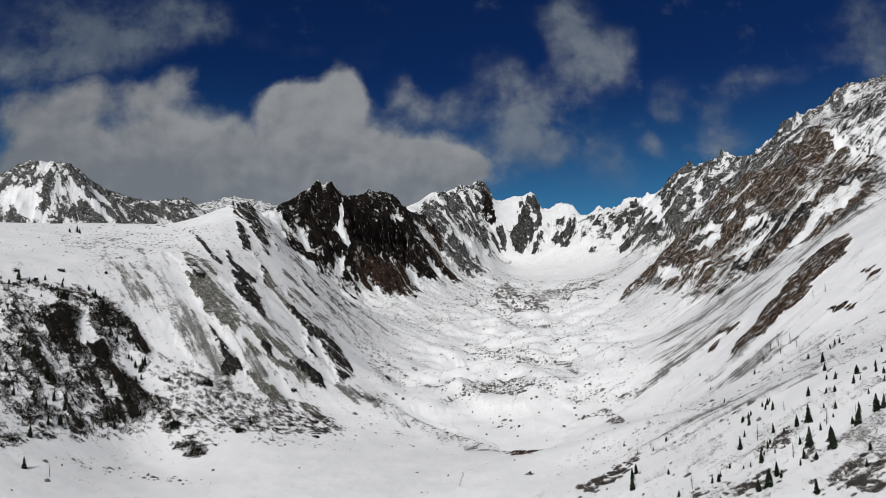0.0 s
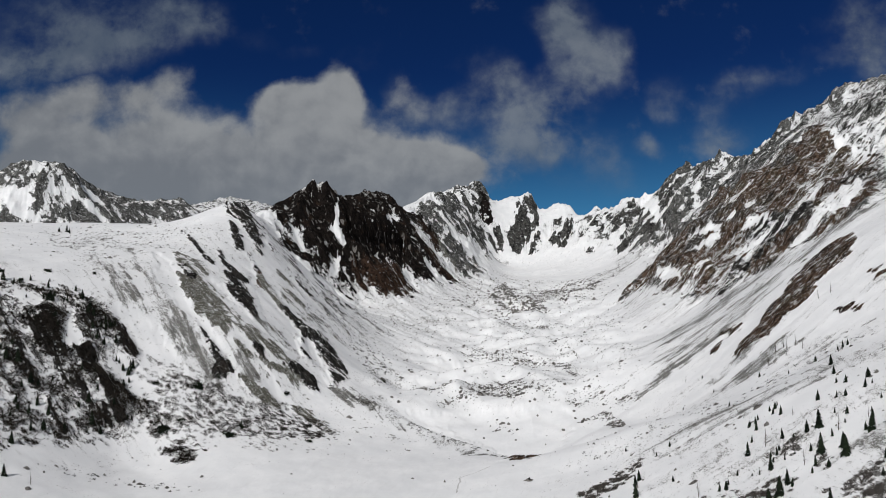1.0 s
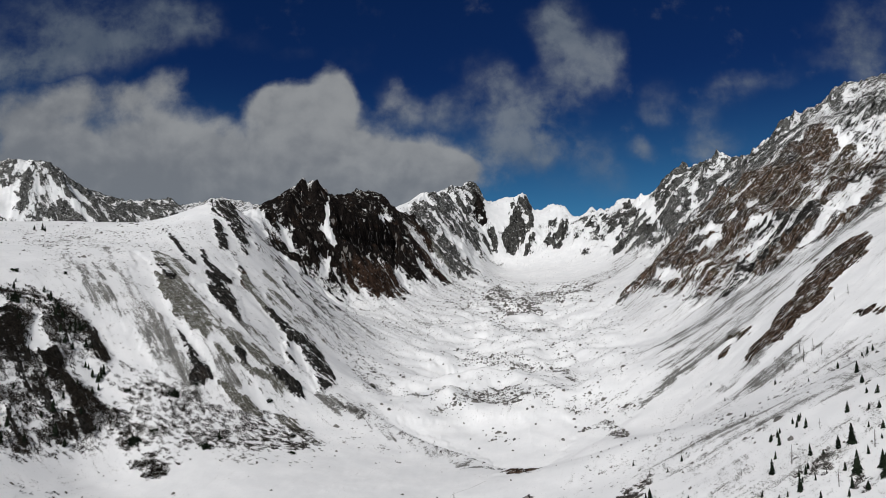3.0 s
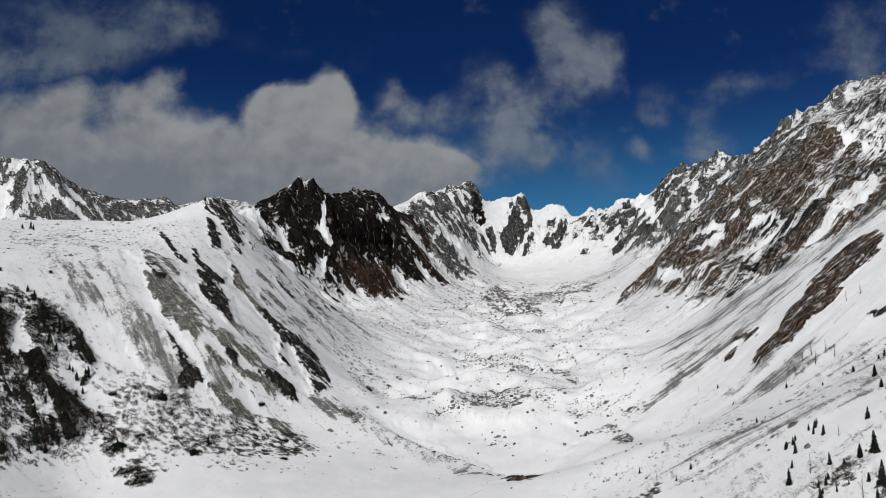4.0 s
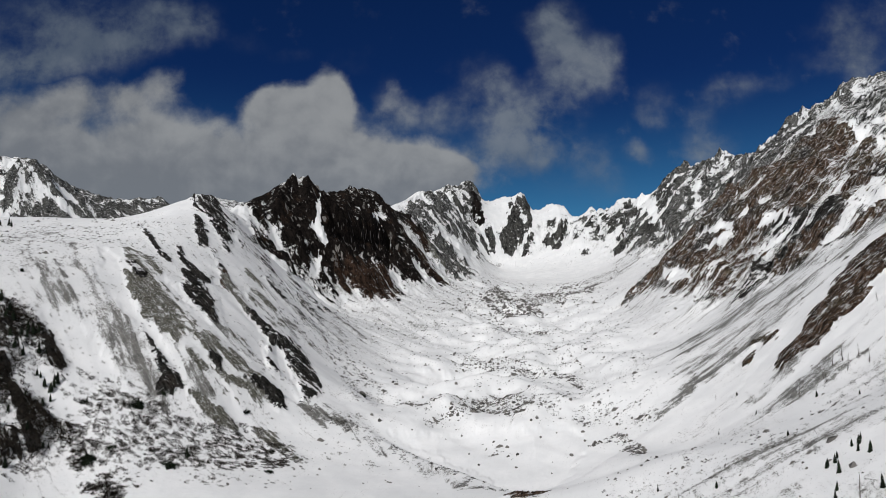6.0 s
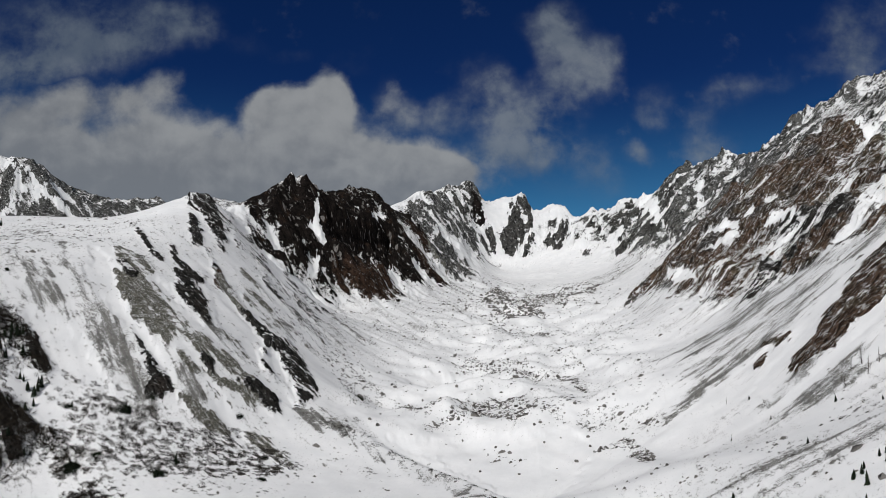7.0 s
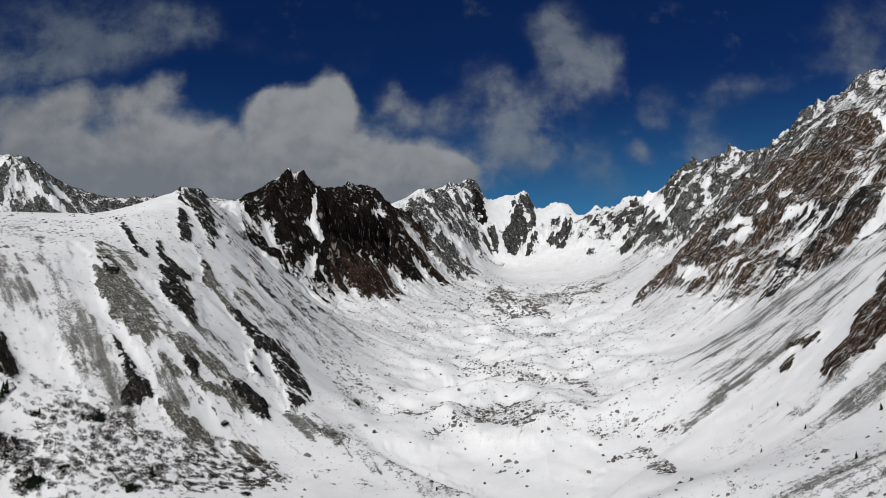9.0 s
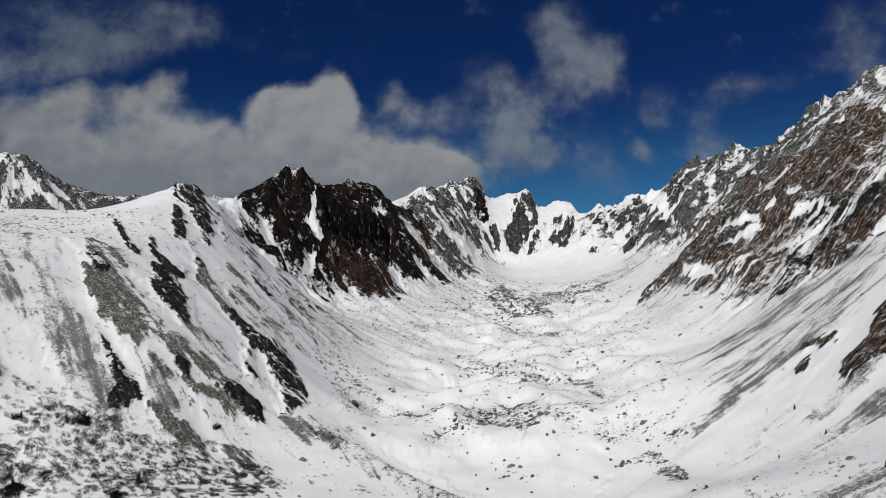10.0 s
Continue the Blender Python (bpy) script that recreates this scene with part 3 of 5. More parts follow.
# moraine bands
patch("stones", 1.4, 4, [(-1, 551), (13, 568), (32, 594), (52, 616), (72, 589), (85, 559), (98, 550), (89, 547), (68, 557), (58, 550), (47, 567), (30, 568), (13, 561), (1, 544)])
patch("stones", 0.7, 4, [(52, 778), (79, 728), (103, 699), (124, 696), (126, 630), (123, 593), (114, 621), (106, 685), (81, 656), (65, 698), (51, 721)])
patch("stones", 0.7, 2, [(122, 795), (130, 739), (131, 702), (140, 681), (130, 698), (123, 736)])
patch("stones", 0.6, 2, [(136, 804), (140, 720), (144, 666), (138, 709), (136, 773)])
patch("stones", 2.5, 2, [(101, 502), (111, 506), (121, 506), (125, 489), (122, 454), (114, 443), (118, 494), (109, 500)])
patch("stones", 0.6, 5, [(100, 549), (124, 548), (135, 530), (127, 515), (110, 523), (101, 536)])
# far boulder field
patch("stones", 0.8, 8, [(145, 1489), (142, 1254), (176, 1150), (166, 1029), (112, 1004), (93, 1057), (86, 1194)])
patch("stones", 0.5, 8, [(222, 1364), (295, 1444), (343, 1398), (275, 1254), (211, 1140)])
patch("stones", 0.5, 5, [(25, 794), (55, 784), (50, 717), (23, 722)])
patch("stones", 0.35, 6, [(-131, 656), (-78, 645), (-51, 571), (-28, 616), (-66, 710), (-111, 713)])
# smooth bowl
patch("snow", 0.9, 4, [(-27, 531), (1, 535), (37, 544), (68, 533), (96, 530), (104, 509), (78, 462), (51, 413), (36, 476), (5, 512), (-19, 522)])
patch("snow", 0.9, 5, [(-61, 664), (-33, 713), (17, 716), (54, 698), (38, 616), (9, 580), (-28, 627)])
# fan edge
patch("scree", 0.42, 4, [(-69, 548), (-49, 549), (-31, 534), (-22, 521), (1, 509), (15, 476), (27, 445), (14, 450), (-6, 476), (-25, 498), (-44, 511), (-62, 526)])
# shrubs of the near slope
patch("near", 1, 4, [(61, 326), (77, 335), (92, 345), (101, 348), (90, 331), (73, 318)])
patch("near", 1, 4, [(113, 264), (122, 262), (129, 256), (123, 252), (113, 254)])
patch("near", 0.8, 3, [(136, 265), (142, 255), (138, 252), (135, 260)])
patch("near", 1, 6, [(139, 237), (153, 239), (158, 242), (140, 216), (135, 228)])
patch("near", 0.7, 4, [(106, 268), (117, 272), (121, 267), (109, 259)])
patch("near", 0.7, 4, [(137, 280), (144, 281), (137, 272), (133, 277)])
patch("near", 0.6, 5, [(132, 242), (139, 234), (131, 227), (127, 233)])
patch("near", 0.5, 6, [(101, 274), (109, 269), (103, 265)])
# snow among the lower rocks of the dark peak
patch("snow", 0.5, 5, [(-203, 836), (-190, 851), (-157, 826), (-126, 801), (-111, 873), (-146, 958), (-168, 954), (-168, 861), (-207, 954)])
# small heath strips
patch("heath", 0.6, 3, [(-170, 684), (-164, 690), (-151, 685), (-135, 672), (-141, 671), (-155, 671)])
patch("scree", 0.45, 4, [(-129, 646), (-118, 654), (-105, 641), (-88, 598), (-101, 627), (-116, 640)])
patch("scree", 0.34, 8, [(-135, 708), (-118, 752), (-93, 794), (-65, 763), (-87, 702), (-116, 683)])
patch("scree", 0.5, 4, [(-154, 556), (-142, 558), (-127, 555), (-114, 548), (-125, 540), (-140, 542)])
patch("heath", 0.45, 3, [(-142, 562), (-131, 566), (-120, 554), (-127, 545)])
patch("heath", 0.5, 3, [(-119, 525), (-110, 515), (-105, 511), (-113, 511)])
patch("scree", 0.5, 4, [(-86, 538), (-71, 536), (-54, 527), (-61, 521), (-77, 524)])
patch("scree", 0.45, 5, [(-150, 509), (-142, 505), (-128, 494), (-134, 488), (-146, 497)])
# sparse tufts
patch("tuft", 1, 10, [(-404, 686), (-360, 720), (-271, 696), (-195, 694), (-146, 655), (-90, 550), (-98, 485), (-155, 467), (-204, 461), (-268, 478)])
patch("tuft", 0.7, 10, [(-81, 522), (-49, 521), (-18, 522), (7, 478), (-42, 471), (-70, 472)])
# more moraine stones
patch("stones", 0.45, 6, [(-32, 616), (1, 602), (42, 613), (9, 569), (-17, 577)])
patch("stones", 0.5, 5, [(136, 538), (149, 533), (149, 500), (136, 495), (130, 517)])
patch("stones", 0.4, 6, [(81, 1012), (137, 906), (154, 815), (116, 818), (76, 873)])
patch("stones", 0.5, 4, [(32, 531), (54, 518), (63, 495), (45, 504)])
patch("russet", 0.7, 12, [(-46, 1344), (-19, 1379), (15, 1367), (-1, 1288), (-28, 1301), (-48, 1271)])
# streaked snow under the dark peak
patch("snow", 0.95, 6, [(-195, 844), (-177, 857), (-157, 860), (-152, 949), (-127, 936), (-110, 871), (-117, 751), (-139, 742), (-165, 749)])
# dark bare banks among the thickets; the first paints a gully wall's shade
patch("crag", 0.95, 2.5, [(-234, 435), (-228, 442), (-215, 439), (-199, 433), (-182, 431), (-177, 430), (-183, 425), (-194, 421), (-208, 423), (-223, 427)])
patch("crag", 0.75, 4, [(-266, 435), (-261, 449), (-249, 453), (-246, 444), (-238, 428), (-234, 412), (-239, 411), (-257, 425)])
patch("crag", 0.8, 3, [(-203, 414), (-191, 421), (-186, 413), (-192, 406), (-199, 408)])
patch("crag", 0.6, 4, [(-251, 476), (-243, 481), (-230, 476), (-212, 467), (-204, 462), (-209, 459), (-222, 463), (-231, 452), (-241, 458)])
patch("crag", 0.55, 4, [(-264, 398), (-251, 404), (-238, 403), (-242, 394), (-257, 388)])
patch("crag", 0.6, 4, [(-283, 424), (-279, 439), (-266, 438), (-265, 419), (-270, 407)])
patch("crag", 0.6, 3, [(-222, 395), (-219, 397), (-209, 388), (-204, 383), (-211, 379)])
patch("crag", 0.5, 4, [(-251, 380), (-243, 387), (-232, 386), (-234, 378), (-246, 373)])
patch("tuft", 2.0, 5, [(-212, 468), (-189, 462), (-160, 471), (-141, 462), (-102, 461), (-72, 447), (-79, 424), (-106, 417), (-142, 412), (-176, 432), (-196, 446)])
# hollow in the dark cliffs, blackened to carry its shade in the rock colour
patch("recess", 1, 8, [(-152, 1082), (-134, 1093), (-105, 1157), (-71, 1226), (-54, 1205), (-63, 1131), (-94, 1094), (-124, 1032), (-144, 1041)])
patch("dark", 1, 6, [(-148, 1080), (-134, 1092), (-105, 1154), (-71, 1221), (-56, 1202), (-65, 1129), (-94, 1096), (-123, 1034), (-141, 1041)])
# grey back of the brown spur
patch("grey", 0.62, 8, [(519, 1545), (606, 1648), (680, 1620), (597, 1259), (668, 1248), (693, 1216), (536, 976), (499, 995), (432, 979), (568, 1425), (474, 1307)])
# snowy summit cone
patch("grey", 0.5, 10, [(716, 1233), (581, 981), (504, 833), (487, 769), (485, 743), (718, 1064), (851, 1337), (811, 1330)])
patch("snow", 0.7, 5, [(564, 952), (537, 884), (491, 774), (485, 745), (484, 773), (504, 835)])
patch("snow", 0.7, 5, [(732, 1241), (734, 1223), (612, 1022), (699, 1182)])
patch("snow", 0.6, 5, [(635, 1025), (548, 866), (501, 766), (522, 795), (558, 874)])
patch("snow", 0.6, 5, [(811, 1333), (802, 1266), (761, 1176), (745, 1198)])
patch("snow", 0.7, 5, [(616, 1637), (608, 1534), (585, 1494), (570, 1430), (571, 1478)])
patch("snow", 0.7, 5, [(622, 1534), (671, 1569), (663, 1507), (621, 1473), (610, 1492)])
patch("snow", 0.6, 5, [(601, 1429), (566, 1286), (550, 1290), (594, 1441)])
patch("snow", 0.6, 4, [(624, 1773), (642, 1759), (611, 1691), (601, 1702)])
patch("snow", 0.6, 4, [(564, 1548), (584, 1541), (551, 1475), (533, 1477)])
patch("crag", 1.2, 2, [(-119, 583), (-117, 604), (-109, 621), (-98, 609), (-84, 585), (-74, 560), (-80, 543), (-83, 538), (-87, 548), (-94, 564), (-101, 573), (-108, 587), (-114, 592)])
# stones on the fan
patch("stones", 0.35, 4, [(-202, 353), (-188, 362), (-167, 368), (-116, 362), (-114, 357), (-163, 360), (-185, 350), (-198, 347)])
# dark face of the tooth up to its crest
patch("tooth", 1.2, 4, [(266, 2078), (292, 2103), (310, 2098), (298, 1976), (268, 1963), (236, 1969), (228, 1999), (252, 2053)])
patch("brown", 0.8, 6, [(503, 889), (499, 827), (461, 711), (431, 669), (416, 684), (411, 713), (408, 736)])
patch("brown", 0.7, 6, [(409, 1044), (418, 985), (447, 942), (501, 953), (536, 970), (494, 887), (446, 869), (406, 877), (387, 917)])
patch("tooth", 0.8, 6, [(131, 2131), (152, 2098), (156, 1963), (144, 1950), (126, 1980), (120, 2035)])
patch("tooth", 0.55, 6, [(62, 1952), (109, 2054), (121, 1970), (93, 1915), (67, 1862)])
patch("tooth", 0.55, 6, [(251, 2086), (263, 2082), (246, 2050), (226, 2016)])
patch("tooth", 0.6, 5, [(542, 1935), (566, 1921), (558, 1866), (530, 1867)])
patch("tooth", 0.55, 6, [(459, 1902), (478, 1902), (460, 1847), (448, 1859)])
patch("tooth", 0.5, 5, [(339, 1993), (373, 1996), (361, 1974), (338, 1976)])
patch("tooth", 0.6, 5, [(525, 1708), (547, 1685), (514, 1551), (479, 1507), (497, 1630)])
patch("tooth", 0.7, 6, [(591, 1788), (608, 1794), (634, 1798), (617, 1705), (595, 1695), (530, 1551), (562, 1676)])
patch("scree", 0.32, 10, [(274, 1400), (384, 1559), (459, 1633), (477, 1480), (444, 1457), (371, 1376), (287, 1262)])
patch("scree", 0.3, 12, [(161, 1790), (198, 1727), (249, 1524), (178, 1295), (150, 1534)])
# crags on the crest of the western shoulder
patch("crag", 1.2, 3, [(-264, 812), (-256, 826), (-246, 832), (-236, 824), (-230, 810), (-207, 757), (-189, 715), (-194, 705), (-210, 732), (-225, 750), (-246, 775)])
patch("crag", 0.9, 3, [(-228, 729), (-218, 720), (-201, 688), (-194, 663), (-200, 662), (-213, 685)])
patch("crag", 0.7, 2, [(-209, 734), (-196, 720), (-180, 691), (-184, 684), (-197, 703)])
patch("crag", 0.6, 3, [(-210, 790), (-194, 767), (-175, 733), (-178, 720), (-192, 740)])
patch("snow", 0.8, 4, [(-253, 939), (-254, 997), (-236, 946), (-203, 850), (-194, 788), (-212, 815)])
# gritty snow of the upper bowl
patch("scree", 0.34, 14, [(168, 1864), (309, 1875), (428, 1727), (399, 1471), (339, 1478), (249, 1524), (155, 1587)])
# third rib, upper part
patch("heath", 1, 3, [(-176, 640), (-169, 644), (-156, 633), (-143, 626), (-129, 621), (-116, 617), (-103, 614), (-107, 598), (-117, 591), (-131, 600), (-144, 609), (-157, 618)])
patch("crag", 0.75, 2.5, [(-145, 612), (-138, 616), (-127, 612), (-116, 610), (-117, 591), (-129, 600), (-138, 603)])
# second rib
patch("crag", 0.85, 2.5, [(-189, 599), (-184, 602), (-168, 589), (-157, 569), (-154, 556), (-163, 567), (-178, 584)])
# broad rib, dense part
patch("heath", 0.9, 3, [(-226, 578), (-216, 583), (-198, 569), (-174, 546), (-154, 531), (-136, 520), (-139, 516), (-149, 516), (-160, 519), (-174, 529), (-191, 539), (-209, 552)])
patch("crag", 0.7, 3, [(-223, 575), (-216, 575), (-203, 565), (-201, 554), (-210, 557)])
patch("heath", 0.85, 3, [(-143, 514), (-138, 517), (-128, 511), (-114, 523), (-101, 524), (-92, 520), (-94, 515), (-105, 517), (-120, 512), (-129, 507), (-131, 500), (-137, 507)])
patch("crag", 0.8, 2.5, [(-115, 526), (-108, 534), (-98, 529), (-91, 522), (-93, 516), (-101, 522), (-110, 522)])
patch("heath", 0.8, 3, [(-139, 485), (-131, 486), (-118, 488), (-108, 488), (-111, 483), (-120, 480), (-132, 481)])
patch("crag", 0.55, 3, [(-173, 499), (-164, 496), (-153, 495), (-147, 486), (-149, 477), (-153, 479), (-161, 487)])
patch("crag", 0.6, 3, [(-229, 765), (-235, 808), (-211, 787), (-196, 758), (-197, 741), (-206, 744), (-215, 744)])
# snowfields of the far range
patch("snow", 0.95, 8, [(-1133, 1721), (-1086, 1736), (-1050, 1717), (-1061, 1705), (-1024, 1681), (-1092, 1669)])
patch("snow", 0.9, 5, [(-1051, 1806), (-1041, 1811), (-989, 1791), (-938, 1796), (-893, 1783), (-903, 1773), (-947, 1776), (-998, 1781)])
patch("snow", 0.9, 5, [(-1054, 1776), (-1040, 1773), (-1013, 1763), (-1027, 1759), (-1040, 1759)])
patch("snow", 0.8, 5, [(-1010, 1774), (-1001, 1786), (-979, 1771), (-992, 1764)])
patch("snow", 0.7, 6, [(-1115, 1781), (-1099, 1812), (-1079, 1794), (-1104, 1776)])
patch("snow", 0.6, 6, [(-1006, 1834), (-989, 1848), (-927, 1841), (-937, 1830), (-976, 1810)])
patch("snow", 0.7, 6, [(-1148, 1707), (-1135, 1707), (-1108, 1675), (-1118, 1669)])
# dark crags of the far range
patch("grey", 0.8, 10, [(-928, 1880), (-895, 1944), (-874, 2073), (-789, 2086), (-768, 2053), (-810, 1943), (-854, 1858), (-877, 1823)])
patch("grey", 0.72, 10, [(-1101, 1768), (-1070, 1793), (-1047, 1764), (-1034, 1732), (-999, 1697), (-1017, 1679), (-1058, 1709), (-1049, 1721), (-1084, 1742)])
patch("grey", 0.72, 10, [(-1008, 1760), (-981, 1779), (-933, 1792), (-905, 1757), (-943, 1729), (-982, 1714)])


def patched(kind, x, y, ragged=None):
    """How strongly the patches of a kind cover the plan places, 0 to about 1; ragged shifts their edges."""
    out = np.zeros(np.shape(x), np.float32)
    for strength, edge, ring_ in PATCHES[kind]:
        xs, ys = [p[0] for p in ring_], [p[1] for p in ring_]
        near = np.nonzero((x > min(xs) - 3 * edge) & (x < max(xs) + 3 * edge) & (y > min(ys) - 3 * edge) & (y < max(ys) + 3 * edge))
        if not len(near[0]):
            continue
        qx, qy = x[near], y[near]
        d, _ = near_line(qx, qy, ring_ + ring_[:1])
        d = np.where(within(qx, qy, ring_), d, -d)
        if ragged is not None:
            d = d + edge * ragged[near]
        out[near] = np.maximum(out[near], strength * smooth(-edge * 0.7, edge * 0.7, d))
    return out


GRID, GX0, GY0, GNX, GNY = 3.0, -1500.0, 150.0, 900, 760
gx, gy = np.meshgrid(GX0 + GRID * np.arange(GNX), GY0 + GRID * np.arange(GNY), indexing="ij")


def blur(a, cells, times=2):
    for _ in range(times):
        for axis in (0, 1):
            pad = np.concatenate([np.take(a, [0] * cells, axis), a, np.take(a, [-1] * cells, axis)], axis)
            total = np.cumsum(pad, axis, dtype=np.float64)
            n = a.shape[axis]
            head = np.take(total, range(2 * cells, 2 * cells + n), axis)
            tail = np.concatenate([np.zeros_like(np.take(total, [0], axis)), np.take(total, range(0, n - 1), axis)], axis)
            a = ((head - tail) / (2 * cells + 1)).astype(np.float32)
    return a


def area(ring, cells=3):
    return blur(within(gx, gy, ring).astype(np.float32), cells)


def band(line, width, edge=0.5):
    d, _ = near_line(gx, gy, line)
    return (1 - smooth(width * (1 - edge), width * (1 + edge), d)).astype(np.float32)


def pick(a, x, y, x0=GX0, y0=GY0, cell=GRID):
    """Bilinear reading of a plan grid."""
    u = np.clip((x - x0) / cell, 0, a.shape[0] - 1.001)
    v = np.clip((y - y0) / cell, 0, a.shape[1] - 1.001)
    i, j = u.astype(np.int32), v.astype(np.int32)
    u, v = (u - i).astype(np.float32), (v - j).astype(np.float32)
    return (a[i, j] * (1 - u) + a[i + 1, j] * u) * (1 - v) + (a[i, j + 1] * (1 - u) + a[i + 1, j + 1] * u) * v


far_d, _ = near_line(gx, gy, FAR_LEFT)
far_zone = (1 - smooth(150, 330, far_d)).astype(np.float32) * (gy > 1450)
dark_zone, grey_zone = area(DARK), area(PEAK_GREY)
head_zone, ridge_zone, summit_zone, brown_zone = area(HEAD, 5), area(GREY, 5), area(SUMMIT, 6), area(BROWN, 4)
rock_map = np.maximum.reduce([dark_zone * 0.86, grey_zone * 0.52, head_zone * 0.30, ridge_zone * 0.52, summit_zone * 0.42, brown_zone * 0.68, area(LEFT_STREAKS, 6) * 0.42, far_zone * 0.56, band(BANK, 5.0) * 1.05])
# rock fingers reach down from the cliffs into the snow
fingers = np.maximum.reduce([blur(dark_zone, 9) * 0.62, blur(brown_zone, 9) * 0.5, blur(grey_zone, 9) * 0.42, blur(ridge_zone, 9) * 0.42])
rock_map = np.maximum(rock_map, band(RIGHT_SPUR[2:], 26, 0.7) * brown_zone * 0.85)
rock_map = rock_map - 0.14 * band([(-238, 955), (-222, 1010), (-195, 1000), (-170, 960)], 24, 0.9) * dark_zone
rock_map = np.maximum(rock_map, np.maximum(band(DARK_CREST, 30, 0.6) * dark_zone * 1.15, band(DARK_CREST[:9], 20, 0.6) * 1.1 * (gx < -70)))
rock_map = np.maximum(rock_map, fingers)
rug_map = np.maximum.reduce([area(DARK, 8) ** 1.5, grey_zone, head_zone * 0.9, ridge_zone, summit_zone * 0.8, brown_zone * 0.7, far_zone * 0.6])
tint_map = np.maximum.reduce([brown_zone, band(BANK, 6), np.full_like(brown_zone, 0.35)])
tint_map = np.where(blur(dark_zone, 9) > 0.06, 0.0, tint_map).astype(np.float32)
floor_d, _ = near_line(gx, gy, VALLEY)
moraine_map = blur(((floor_d < 110) & (gy > 540) & (gy < 1500)).astype(np.float32), 12)
scree_map = np.maximum.reduce([area(LEFT_TOP, 8) * 0.10, area(BOULDERS_FAR, 16) * 0.8 * np.clip(0.75 + 1.1 * fbm(gx, gy, 45, 4, 17), 0, 1), area(TALUS_FANS, 8) * 0.24, area(NEAR_FACE, 8) * 0.15, moraine_map * 0.07, blur(rock_map, 9) * 0.5])
clear_snow = patched("snow", gx, gy)
thicket_map = patched("thicket", gx, gy) * (1 - clear_snow)
shrub_map = patched("shrub", gx, gy) * (1 - clear_snow)
bush_map = np.maximum(patched("bush", gx, gy), 0.12 * shrub_map)
stone_map = patched("stones", gx, gy)
floor_map = (gy < 900) * np.maximum.reduce([stone_map * 1.2, blur((moraine_map > 0.5).astype(np.float32), 5) * (0.05 + 0.4 * np.clip(fbm(gx, gy + 10, 66, 3, 61, 0.42) * 1.5 - 0.05, 0, 1)), band(FAN_EDGE, 6, 0.8) * 0.9, band(NEAR_RIGHT, 14) * 0.16]) * (1 - 0.8 * clear_snow)

# ---- the ground sheet: rings round a spot behind the walk, finest over the head of the valley ----
fine = np.radians(np.linspace(-37.0, 37.0, 1080))
rest = np.radians(np.linspace(37.0, 323.0, 98)[1:-1])
turn = np.concatenate([fine, rest])
ring = np.concatenate([np.linspace(4, 270, 34), np.geomspace(276, 2650, 690), np.geomspace(2690, 4900, 60)])
CENTRE_Y = -80.0
ga, gr = np.meshgrid(turn, ring, indexing="ij")
px, py = (gr * np.sin(ga)).ravel(), (CENTRE_Y + gr * np.cos(ga)).ravel()
base = lie(px, py)

# fall lines: which way the slope runs
SX0, SY0, SC = -1700.0, -300.0, 12.0
sx, sy = np.meshgrid(SX0 + SC * np.arange(270), SY0 + SC * np.arange(260), indexing="ij")
coarse = blur(lie(sx, sy), 2, 1)
slope_x, slope_y = np.gradient(coarse, SC)
steep = np.hypot(slope_x, slope_y)
run_x, run_y = slope_x / (steep + 0.03), slope_y / (steep + 0.03)
speck = np.random.default_rng(4).standard_normal((1024, 1024)).astype(np.float32)


def tile(x, y, cell):
    u, v = x / cell, y / cell
    i, j = np.floor(u).astype(np.int32), np.floor(v).astype(np.int32)
    u, v = (u - i).astype(np.float32), (v - j).astype(np.float32)
    i, j = i & 1023, j & 1023
    k, l = (i + 1) & 1023, (j + 1) & 1023
    return (speck[i, j] * (1 - u) + speck[k, j] * u) * (1 - v) + (speck[i, l] * (1 - u) + speck[k, l] * u) * v


def streaks(x, y):
    """Fine and broad streaks drawn out along the fall of the slope, each about -2 to 2."""
    thin, broad, huge = tile(x, y, 1.6), tile(x, y, 7.0), tile(x, y, 26.0)
    for way in (1, -1):
        for step, count, cell in ((1.3, 13, 1.6), (4.0, 11, 7.0), (9.0, 9, 26.0)):
            qx, qy = x.copy(), y.copy()
            for k in range(count):
                qx, qy = qx + way * step * pick(run_x, qx, qy, SX0, SY0, SC), qy + way * step * pick(run_y, qx, qy, SX0, SY0, SC)
                if cell < 3:
                    thin = thin + tile(qx, qy, cell)
                elif cell < 10:
                    broad = broad + tile(qx, qy, cell)
                else:
                    huge = huge + tile(qx, qy, cell)
    return thin / thin.std(), broad / broad.std(), huge / huge.std()


sight = (np.abs(((ga + math.pi) % (2 * math.pi)) - math.pi) < radians(38)).ravel() & (gr.ravel() > 240) & (gr.ravel() < 2700)
thin, broad, huge = (np.zeros(len(px), np.float32) for _ in range(3))
thin[sight], broad[sight], huge[sight] = streaks(px[sight].astype(np.float32), py[sight].astype(np.float32))
tilt_here = pick(steep, px, py, SX0, SY0, SC)

